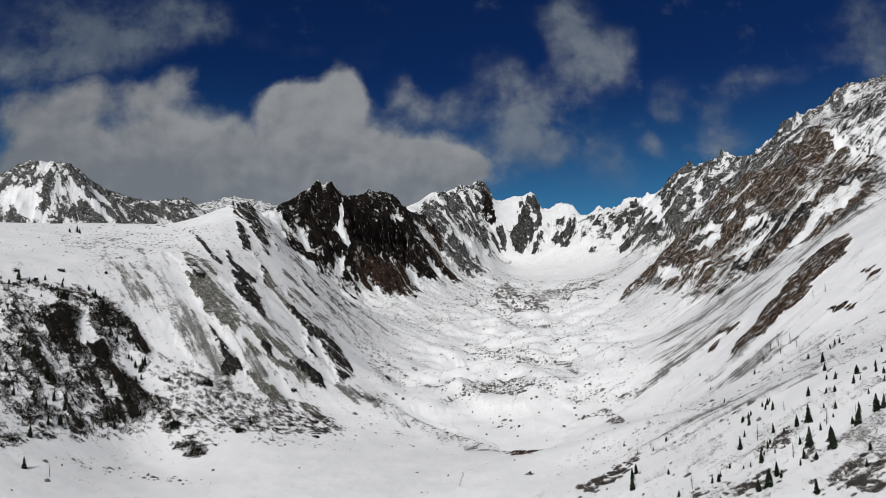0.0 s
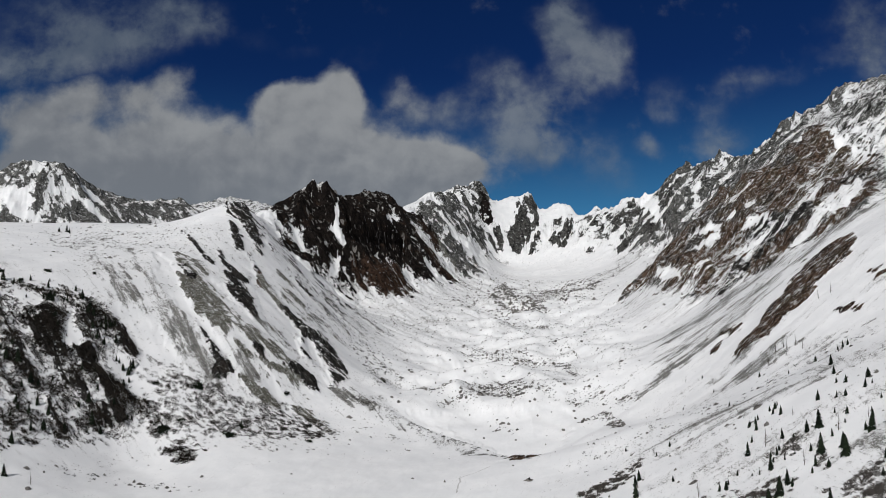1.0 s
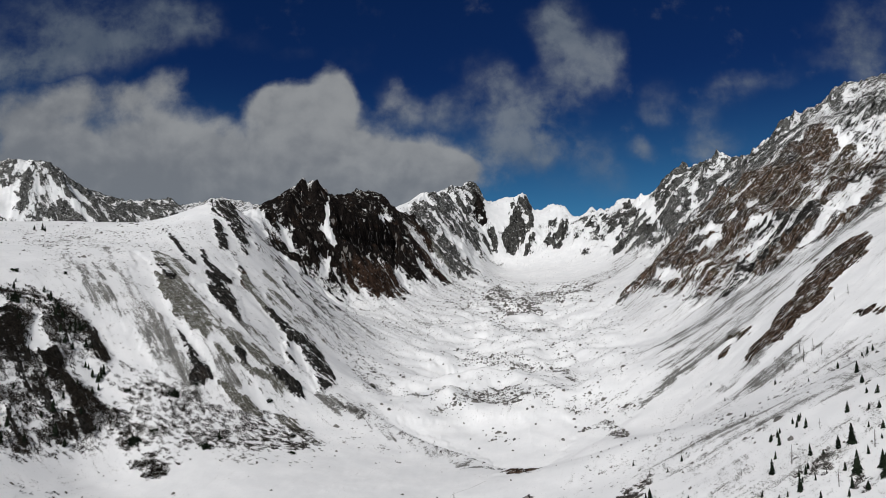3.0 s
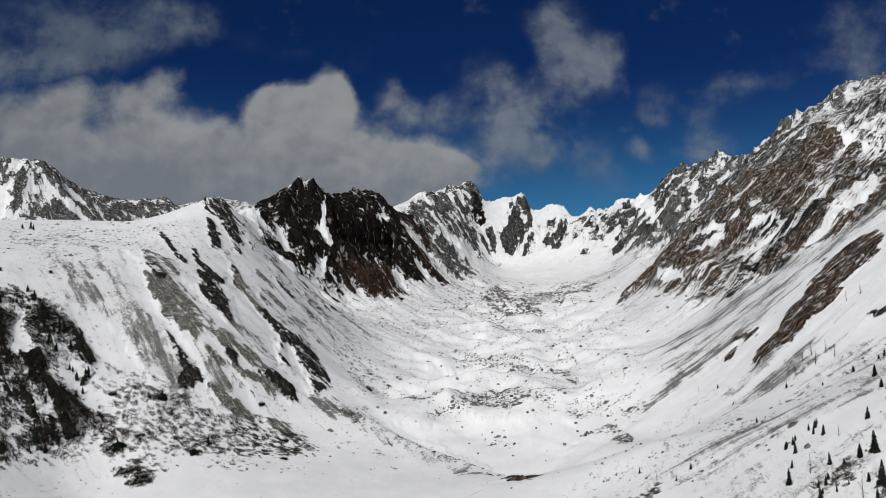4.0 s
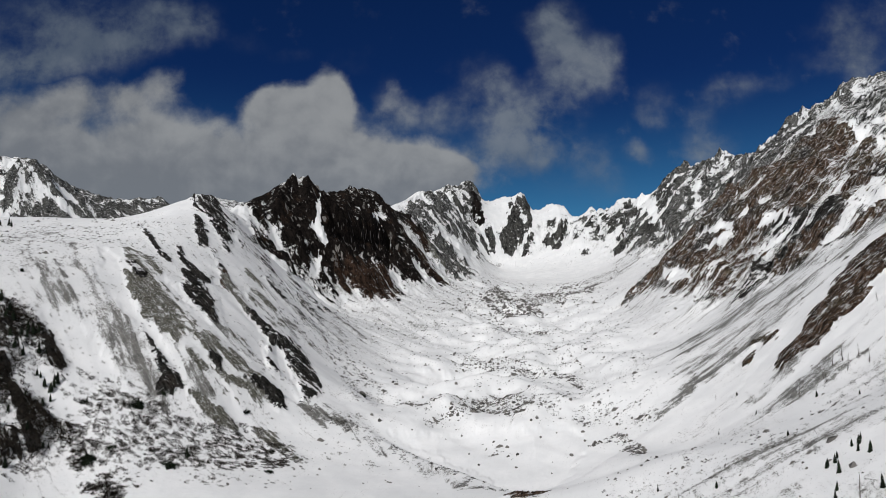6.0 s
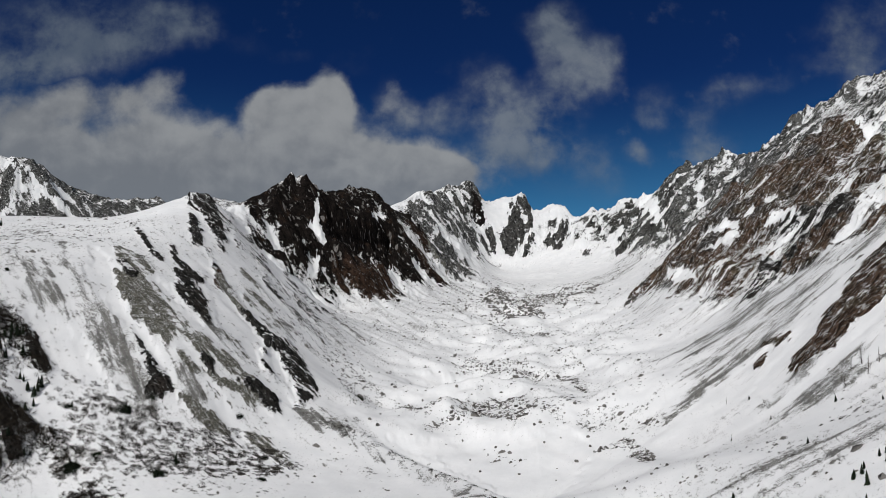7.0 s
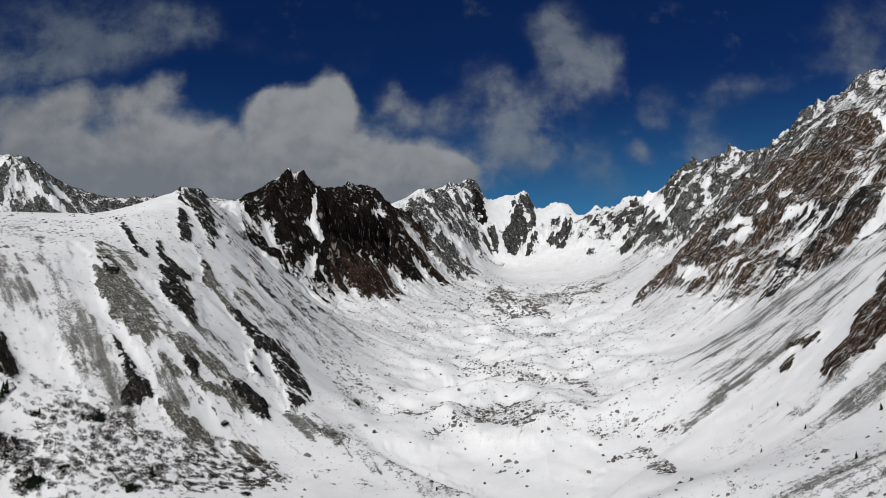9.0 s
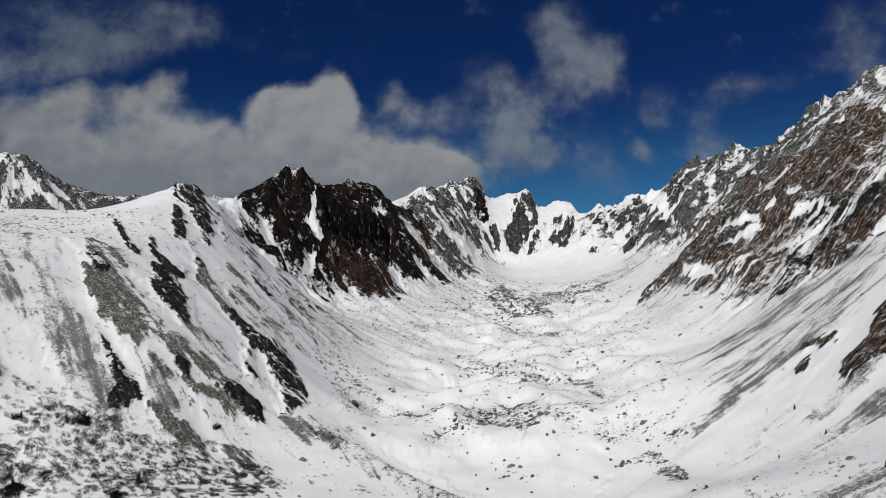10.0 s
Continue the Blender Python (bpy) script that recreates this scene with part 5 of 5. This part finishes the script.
def dwarf_pine(seed):
    """A sprawling dwarf pine of half width one, to be scaled: low crooked stems under a ragged mat of boughs."""
    rng = random.Random(seed)
    bush = new("dwarf_pine")
    v, f, tips = [], [], []
    for k in range(9):
        a, r = rng.uniform(0, 6.28), rng.uniform(0.35, 0.85)
        knee = Vector((math.cos(a) * r * 0.5, math.sin(a) * r * 0.5, 0.05))
        tip = Vector((math.cos(a + 0.3) * r, math.sin(a + 0.3) * r, rng.uniform(0.06, 0.34)))
        stem(v, f, (0, 0, -0.1), knee, 0.05, 0.035, 5)
        stem(v, f, knee, tip, 0.035, 0.012, 5)
        tips += [tip, (knee + tip) / 2]
    part("stems", raw_mesh("stems", v, f, BARK), bush)
    v, f = [], []
    for k in range(190):
        root = rng.choice(tips) + Vector((rng.uniform(-0.3, 0.3), rng.uniform(-0.3, 0.3), rng.uniform(-0.18, 0.06)))
        d = Vector((rng.uniform(-1, 1), rng.uniform(-1, 1), rng.uniform(0.0, 1.2))).normalized()
        side = d.orthogonal().normalized() * rng.uniform(0.05, 0.09)
        up = d.cross(side)
        long_ = rng.uniform(0.16, 0.34)
        n0 = len(v)
        v += [root, root + d * (long_ * 0.5) + side, root + d * long_, root + d * (long_ * 0.5) - side, root + d * (long_ * 0.5) + up, root + d * (long_ * 0.5) - up]
        f += [(n0, n0 + 1, n0 + 4), (n0 + 1, n0 + 2, n0 + 4), (n0 + 2, n0 + 3, n0 + 4), (n0 + 3, n0, n0 + 4), (n0, n0 + 5, n0 + 1), (n0 + 1, n0 + 5, n0 + 2), (n0 + 2, n0 + 5, n0 + 3), (n0 + 3, n0 + 5, n0)]
    part("crown", raw_mesh("crown", v, f, NEEDLES), bush)
    return bush


def larch(seed):
    """A leafless larch one metre high: trunk and thin upswept branches."""
    rng = random.Random(seed)
    tree = new("bare_larch")
    v, f = [], []
    lean = rng.uniform(-0.03, 0.03)
    stem(v, f, (0, 0, -0.05), (lean * 0.5, 0, 0.5), 0.022, 0.015, 5)
    stem(v, f, (lean * 0.5, 0, 0.5), (lean, 0, 1.0), 0.015, 0.004, 5)
    part("trunk", raw_mesh("trunk", v, f, TWIGS), tree)
    v, f = [], []
    for k in range(34):
        z = rng.uniform(0.14, 0.97)
        a, r = rng.uniform(0, 6.28), (0.16 * (1.05 - z) + 0.03) * rng.uniform(0.5, 1.2)
        d = Vector((math.cos(a), math.sin(a), rng.uniform(-0.1, 0.5)))
        root = Vector((lean * z, 0, z))
        stem(v, f, root, root + d * r, 0.006, 0.002, 3)
        for _ in range(2):
            e = Vector((rng.uniform(-1, 1), rng.uniform(-1, 1), rng.uniform(-0.3, 0.6)))
            mid = root + d * (r * rng.uniform(0.4, 0.9))
            stem(v, f, mid, mid + e * (r * 0.35), 0.003, 0.0015, 3)
    tagged(part("twigs", raw_mesh("twigs", v, f, TWIGS), tree), kind="stuff")
    return tree


# firs of the near slope: plan place and height
FIRS_A = [(127, 289, 6.7), (142, 262, 9.1), (146, 253, 8.4), (148, 258, 6.8), (147, 280, 5.4), (151, 278, 8.4), (162, 298, 5.1), (150, 306, 4.5), (139, 306, 5.1), (139, 313, 3.3), (133, 298, 3.7), (127, 270, 5.7), (121, 252, 7.6), (126, 256, 6.1), (117, 252, 5.4), (128, 233, 6.2), (85, 305, 7.4), (92, 323, 5.2), (89, 319, 5.8), (101, 304, 3.1), (111, 273, 4.0), (161, 276, 3.6), (159, 258, 6.9), (164, 265, 4.7), (167, 259, 7.6), (169, 258, 6.4)]
FIRS_B = [(175, 299, 3.9), (189, 333, 5.8), (194, 355, 3.8), (180, 316, 4.1), (206, 351, 4.3), (208, 350, 3.7), (204, 352, 2.3), (175, 286, 4.4), (181, 293, 4.6), (178, 286, 2.5), (188, 291, 3.3), (185, 286, 3.2), (199, 303, 3.4), (185, 281, 3.2), (181, 275, 3.1), (173, 273, 2.4), (181, 389, 3.2), (149, 356, 2.9), (114, 345, 3.1), (106, 341, 2.5), (183, 361, 2.3), (174, 304, 2.6), (166, 291, 3.2), (168, 288, 3.2), (159, 281, 2.5), (157, 271, 2.1)]
FIRS_C = [(141, 267, 3.5), (137, 257, 4.5), (139, 252, 3.3), (133, 271, 2.5), (137, 271, 1.7), (130, 274, 2.3), (123, 271, 2.3), (121, 273, 1.6), (118, 279, 2.6), (126, 253, 3.5), (134, 254, 2.8), (150, 268, 3.5), (142, 281, 2.4), (140, 286, 4.9), (145, 232, 3.1), (96, 277, 2.9), (98, 366, 2.6), (176, 459, 2.8), (167, 419, 2.6), (151, 427, 2.1), (149, 311, 3.3), (151, 239, 3.8), (158, 260, 3.5)]
FIRS_D = [(-385, 692, 9.0), (-380, 688, 6.5), (-391, 689, 5.5), (-376, 682, 4.5), (-199, 435, 4.5), (-202, 327, 6.6), (-200, 400, 9.2), (-224, 387, 5.9), (-223, 378, 5.8), (-213, 375, 6.6), (-216, 369, 6.5), (-216, 353, 7.1), (-208, 411, 7.0), (-235, 390, 4.8), (-234, 396, 7.0), (-231, 379, 5.0), (-250, 383, 6.9), (-228, 376, 4.2), (-160, 459, 6.5), (-130, 426, 4.1), (-183, 448, 3.7), (-238, 372, 5.9), (-245, 401, 8.6), (-250, 398, 7.9), (-217, 386, 5.9), (-168, 420, 4.8), (-208, 421, 4.4), (-127, 444, 3.9)]
FIRS_E = [(-269, 468, 6.2), (-236, 466, 7.0), (-262, 455, 5.5), (-209, 449, 4.0), (-225, 467, 6.5), (-226, 453, 5.8), (-259, 457, 5.5), (-217, 460, 7.1), (-248, 473, 7.5), (-211, 449, 4.3), (-198, 440, 4.5), (-241, 470, 6.0), (-228, 467, 7.3), (-203, 452, 4.0), (-201, 448, 5.6), (-221, 452, 5.7), (-261, 457, 7.7), (-285, 456, 4.3), (-255, 463, 3.8), (-231, 456, 4.8), (-201, 451, 7.2), (-261, 462, 3.8), (-272, 460, 4.3), (-291, 454, 7.7), (-205, 446, 5.4), (-226, 463, 6.0), (-201, 445, 6.1), (-264, 455, 5.7), (-239, 464, 5.9), (-291, 444, 3.9), (-228, 461, 4.9), (-224, 468, 3.8), (-223, 469, 5.4)]
FIRS_F = [(111, 274, 3.6), (113, 276, 2.6), (109, 275, 3.0), (133, 277, 3.6), (135, 279, 2.6), (131, 278, 3.0), (142, 313, 3.6), (144, 315, 2.6), (140, 314, 3.0), (152, 315, 3.6), (154, 317, 2.6), (150, 316, 3.0)]
LARCHES = [(134, 288, 8.5), (151, 298, 5.1), (102, 278, 6.9), (100, 348, 4.9), (153, 269, 7.1), (198, 404, 8.0), (202, 402, 9.0), (198, 392, 10.0), (205, 394, 8.2), (204, 385, 6.5), (191, 400, 7.2), (240, 430, 6.7), (245, 425, 7.4), (241, 448, 6.0), (171, 476, 4.9), (178, 412, 4.0), (180, 402, 3.9), (190, 396, 7.3), (163, 266, 4.7), (135, 261, 6.8), (-190, 328, 6.6)]
DWARF_PINES = [(-161, 459, 4.5), (-167, 420, 3.5), (-130, 428, 4.5), (-126, 441, 2.1), (-185, 447, 2.2), (-111, 498, 2.9), (-84, 447, 2.9), (-260, 509, 2.9), (-167, 419, 4.5), (-152, 474, 1.8), (-49, 593, 3.4), (-167, 421, 1.9), (-89, 474, 2.4), (-130, 429, 2.8), (-127, 442, 2.1), (-159, 461, 3.9), (-167, 419, 3.2), (-159, 428, 2.7), (-299, 463, 3.1), (-285, 461, 3.5), (-282, 489, 3.6)]
rng = random.Random(12)
scattered = []
while len(scattered) < 60:
    x, y = rng.uniform(-320, -185), rng.uniform(350, 484)
    if bool(within(np.array([x]), np.array([y]), SHRUB_HIGH)[0]) and rng.random() < (0.9 if y > 425 else 0.5):
        scattered.append((x, y, rng.uniform(2.2, 5.0)))


def stand(models, rows_, label, group, hug=False):
    """Sets copies of the models at the plan places, on the ground; hug: lying along the slope."""
    for k, (x, y, h) in enumerate(rows_):
        ob = copy_thing(models[k % len(models)], Matrix.Identity(4))
        fat = rng.uniform(0.9, 1.2)
        turned = Matrix.Identity(4)
        if hug:
            e, w_, n_, s_ = (float(v) for v in land_height(np.array([x + h, x - h, x, x]), np.array([y, y, y + h, y - h])))
            turned = Vector((w_ - e, s_ - n_, 2 * h)).to_track_quat("Z", "Y").to_matrix().to_4x4()
        ob.matrix_basis = Matrix.Translation((x, y, float(land_height(x, y)[0]) - 0.05 * h)) @ turned @ pose(0, 0, 0, rng.uniform(-3, 3), rng.uniform(-3, 3), rng.uniform(0, 360)) @ Matrix.Diagonal((h * fat * 0.9, h * fat * 0.9, h * 0.9, 1))
        tagged(ob, label, "tree", group)


def clear(models):
    for ob in models:
        for o in (*ob.children_recursive, ob):
            bpy.data.objects.remove(o)


firs = [fir(k, s) for k, s in enumerate((0.24, 0.28, 0.31, 0.26, 0.34))]
stand(firs, FIRS_A + FIRS_B + FIRS_C + FIRS_F, "small dark green fir standing in snow on the slope", "firs on the near slope")
stand(firs, FIRS_D + FIRS_E + scattered, "small dark fir among shrubs on the snowy mountainside", "firs on the shrubby mountainside")
clear(firs)
pines = [dwarf_pine(40 + k) for k in range(4)]
stand(pines, DWARF_PINES, "low dark dwarf pine sprawling in the snow", "dwarf pines", True)
clear(pines)
larches = [larch(k) for k in range(4)]
stand(larches, LARCHES, "leafless grey-brown larch standing in snow", "bare larches")
clear(larches)


def tufts(name, places, sizes, material, tall, seed, label, category):
    """Many low uneven clumps, each a jagged dome of eight faces, in one mesh."""
    g = np.random.default_rng(seed)
    n = len(places)
    a = np.linspace(0, 2 * math.pi, 7)[:-1][None, :] + g.uniform(0, 6.28, (n, 1))
    long_way = g.uniform(0.6, 1.7, (n, 1))
    r = sizes[:, None] * g.uniform(0.45, 1.15, (n, 6))
    z0 = land_height(places[:, 0], places[:, 1])
    out = np.zeros((n, 8, 3), np.float32)
    out[:, :6, 0] = places[:, :1] + r * np.cos(a) * long_way
    out[:, :6, 1] = places[:, 1:2] + r * np.sin(a)
    edge = land_height(out[:, :6, 0].ravel(), out[:, :6, 1].ravel()).reshape(n, 6)
    out[:, :6, 2] = edge - 0.12 * sizes[:, None] + g.uniform(0, 0.35, (n, 6)) * sizes[:, None] * tall
    for k in (6, 7):
        out[:, k, 0] = places[:, 0] + sizes * g.uniform(-0.35, 0.35, n)
        out[:, k, 1] = places[:, 1] + sizes * g.uniform(-0.35, 0.35, n)
        out[:, k, 2] = z0 + sizes * tall * g.uniform(0.6, 1.2, n)
    tri = np.array([(0, 1, 6), (1, 2, 6), (2, 3, 6), (3, 7, 6), (3, 4, 7), (4, 5, 7), (5, 0, 7), (0, 6, 7)])
    faces = (tri[None] + 8 * np.arange(n)[:, None, None]).reshape(-1, 3)
    mesh = bpy.data.meshes.new(name)
    mesh.vertices.add(n * 8)
    mesh.vertices.foreach_set("co", out.ravel())
    mesh.loops.add(faces.size)
    mesh.loops.foreach_set("vertex_index", faces.ravel().astype(np.int32))
    mesh.polygons.add(len(faces))
    mesh.polygons.foreach_set("loop_start", np.arange(0, faces.size, 3, dtype=np.int32))
    mesh.materials.append(material)
    mesh.update(calc_edges=True)
    mesh.validate()
    return tagged(new(name, mesh), label, category, kind="stuff")


def twigs(name, places, sizes, material, seed, label, category, count=16, thick=1.0, spread=0.6, long=0.95):
    """Many low leafless bushes, each a spray of thin twigs, in one mesh."""
    g = np.random.default_rng(seed)
    n = len(places)
    a = g.uniform(0, 2 * math.pi, (n, count))
    up = g.uniform(0.25, 1.0, (n, count))
    reach = sizes[:, None] * g.uniform(0.35 * long, long, (n, count))
    away, around_ = np.sqrt(g.uniform(0, 1, (n, count))) * spread, g.uniform(0, 2 * math.pi, (n, count))
    foot_x = places[:, :1] + sizes[:, None] * away * np.cos(around_) * 1.3
    foot_y = places[:, 1:2] + sizes[:, None] * away * np.sin(around_)
    foot_z = land_height(foot_x.ravel(), foot_y.ravel()).reshape(n, count) - 0.06
    flat = np.sqrt(1 - up ** 2)
    tip = np.stack([foot_x + np.cos(a) * flat * reach, foot_y + np.sin(a) * flat * reach, foot_z + up * reach * 0.8], -1)
    wide = (sizes[:, None] * thick * g.uniform(0.045, 0.12, (n, count)))
    b = g.uniform(0, 2 * math.pi, (n, count))
    one = np.stack([foot_x + np.cos(b) * wide, foot_y + np.sin(b) * wide, foot_z], -1)
    two = np.stack([foot_x - np.cos(b) * wide, foot_y - np.sin(b) * wide, foot_z + up * reach * 0.25], -1)
    out = np.stack([one, two, tip], 2).astype(np.float32)
    total = n * count
    mesh = bpy.data.meshes.new(name)
    mesh.vertices.add(total * 3)
    mesh.vertices.foreach_set("co", out.ravel())
    mesh.loops.add(total * 3)
    mesh.loops.foreach_set("vertex_index", np.arange(total * 3, dtype=np.int32))
    mesh.polygons.add(total)
    mesh.polygons.foreach_set("loop_start", np.arange(0, total * 3, 3, dtype=np.int32))
    mesh.materials.append(material)
    mesh.update(calc_edges=True)
    return tagged(new(name, mesh), label, category, kind="stuff")


def strew(density, count, seed, power=1.6, wave=14):
    """Plan places thrown by a density map, gathered in clumps."""
    g = np.random.default_rng(seed)
    lump = np.clip(0.5 + 1.1 * fbm(gx, gy, wave, 4, seed), 0.02, 1.3) ** power
    p = (np.clip(density, 0, 2) * lump * (gy < 1550)).ravel().astype(np.float64)
    cells = g.choice(len(p), count, p=p / p.sum())
    return np.stack([gx.ravel()[cells] + g.uniform(-1.5, 1.5, count), gy.ravel()[cells] + g.uniform(-1.5, 1.5, count)], 1)


g = np.random.default_rng(3)
spots = strew(shrub_map, 4300, 21, 1.8, 12)
twigs("shrubs", spots, np.clip(g.lognormal(0.2, 0.45, len(spots)), 0.4, 2.6), SHRUB, 5, "dark brown leafless dwarf shrubs poking out of the snow", "shrubs", 28)
spots = strew(bush_map, 1500, 29, 0.7, 12)
twigs("shrubs", spots, np.clip(g.lognormal(0.35, 0.45, len(spots)), 0.5, 2.8), MOUND_SHRUB, 10, "grey-brown mounds of leafless dwarf shrub in the snow", "shrubs", 90, 0.42, 0.6, 0.6)
spots = strew(patched("tuft", gx, gy), 2600, 31, 1.2, 20)
twigs("shrubs", spots, np.clip(g.lognormal(-0.3, 0.5, len(spots)), 0.25, 1.8), MOUND_SHRUB, 13, "sparse tufts of dry grass and twigs showing through snow", "shrubs", 26, 0.7)
spots = strew(thicket_map, 3000, 27, 1.0, 10)
twigs("shrubs", spots, np.clip(g.lognormal(0.15, 0.4, len(spots)), 0.5, 2.4), SHRUB, 9, "dense dark thicket of leafless shrubs running down the mountainside", "shrubs", 24)
spots = strew(floor_map, 5000, 22, 1.6)
twigs("shrubs", spots, np.clip(g.lognormal(-0.15, 0.45, len(spots)), 0.3, 1.9), SHRUB, 6, "grey-brown dwarf shrubs and tufts on the snowy moraine", "shrubs", 20)
spots = strew(patched("near", gx, gy), 480, 24, 2.0, 8)
twigs("shrubs", spots, np.clip(g.lognormal(0.15, 0.45, len(spots)), 0.4, 2.4), GREY_SHRUB, 8, "grey-brown leafless shrubs among firs on the snowy slope", "shrubs", 90, 0.4)
spots = strew(scree_map * 0.5 * (1 - clear_snow) + moraine_map * 0.05 + stone_map * 1.6 + band([(-199, 358), (-174, 391), (-118, 370), (-79, 360)], 5) * 0.12 + band([(-71, 461), (-24, 456), (-9, 444)], 6) * 0.15 + 0.01, 17000, 23, 0.9, 22)
tufts("stones", spots, np.clip(g.lognormal(-0.5, 0.55, len(spots)), 0.2, 2.0) * np.where(spots[:, 1] > 1000, 1.8, 1.0), BOULDER, 0.8, 7, "grey stones lying scattered on the snow", "stones")


STREAM = [(9, 366), (10, 376), (12, 391), (22, 398), (30, 405)]
bed = densify([(x, y, 0) for x, y in STREAM], 2.5)
line_x = np.array([p[0] for p in bed]) + 1.6 * fbm(np.array([p[0] for p in bed]), np.array([p[1] for p in bed]), 9, 3, 5)
line_y = np.array([p[1] for p in bed])
wide = 0.22 + 0.25 * np.abs(np.sin(np.arange(len(bed)) * 1.7))
left, right = land_height(line_x - wide, line_y), land_height(line_x + wide, line_y)
verts = [v for k in range(len(bed)) for v in ((line_x[k] - wide[k], line_y[k], left[k] + 0.06), (line_x[k] + wide[k], line_y[k], right[k] + 0.06))]
WET = plain_material("wet_stream_gravel", (0.30, 0.29, 0.28), (0.62, 0.62, 0.61), 0.4)
tagged(new("stream", raw_mesh("stream", verts, [(2 * k, 2 * k + 1, 2 * k + 3, 2 * k + 2) for k in range(len(bed) - 1)], WET)), "narrow winding open stream in the snow", "stream", kind="structure")


def boulder(seed):
    rng_ = random.Random(seed)
    bm = bmesh.new()
    bmesh.ops.create_icosphere(bm, subdivisions=3, radius=1.0)
    flats = [(Vector((rng_.uniform(-1, 1), rng_.uniform(-1, 1), rng_.uniform(-0.4, 1))).normalized(), rng_.uniform(0.55, 0.85)) for _ in range(9)]
    for vert in bm.verts:
        for normal, reach in flats:
            over = vert.co.dot(normal) - reach
            if over > 0:
                vert.co -= normal * over * 0.92
        vert.co *= 1 + 0.08 * noise.noise(vert.co * 2.5 + Vector((seed, 0, 0)))
        vert.co.z *= 0.75
    mesh = bpy.data.meshes.new("boulder")
    bm.to_mesh(mesh)
    bm.free()
    mesh.materials.append(BOULDER)
    return mesh


boulder_meshes = [boulder(k) for k in range(4)]
BOULDER_ROWS = []
BOULDER_ROWS += [(78, 686, 4.3), (77, 737, 2.6), (75, 541, 2.5), (42, 509, 2.0), (89, 495, 2.6), (3, 594, 2.4), (-29, 643, 2.6), (-51, 601, 3.2), (137, 774, 2.8), (152, 758, 3.3), (133, 582, 2.0), (80, 607, 2.5), (108, 533, 1.8), (85, 751, 2.1), (106, 754, 2.1), (32, 496, 1.6), (54, 489, 1.6), (101, 511, 2.0), (118, 558, 1.5), (-32, 541, 2.8), (75, 887, 2.6), (-52, 537, 1.7)]
BOULDER_ROWS += [(71, 539, 2.2), (52, 517, 2.4), (44, 526, 1.8), (104, 500, 2.6), (102, 521, 2.1), (-49, 599, 3.5), (-26, 638, 3.0), (11, 717, 2.1), (128, 555, 2.0), (128, 746, 3.1), (152, 723, 3.1), (124, 473, 2.2), (27, 513, 1.5), (57, 505, 2.0), (107, 690, 2.5), (102, 559, 2.6), (46, 596, 2.4), (52, 573, 2.6), (64, 577, 2.7), (120, 549, 2.6), (-38, 549, 2.5), (51, 728, 2.6), (68, 727, 2.6), (92, 697, 2.5), (26, 565, 1.9), (18, 564, 1.6), (124, 519, 2.1)]
for k, (x, y, size) in enumerate(BOULDER_ROWS):
    ob = new("boulder", boulder_meshes[k % 4])
    ob.matrix_basis = pose(x, y, float(land_height(x, y)[0]) + 0.15 * size, 0, 0, 77 * k) @ Matrix.Diagonal((size * 0.6, size * 0.5, size * 0.6, 1))
    tagged(ob, "grey angular boulder lying on the snow", "boulder", "boulders on the moraine")
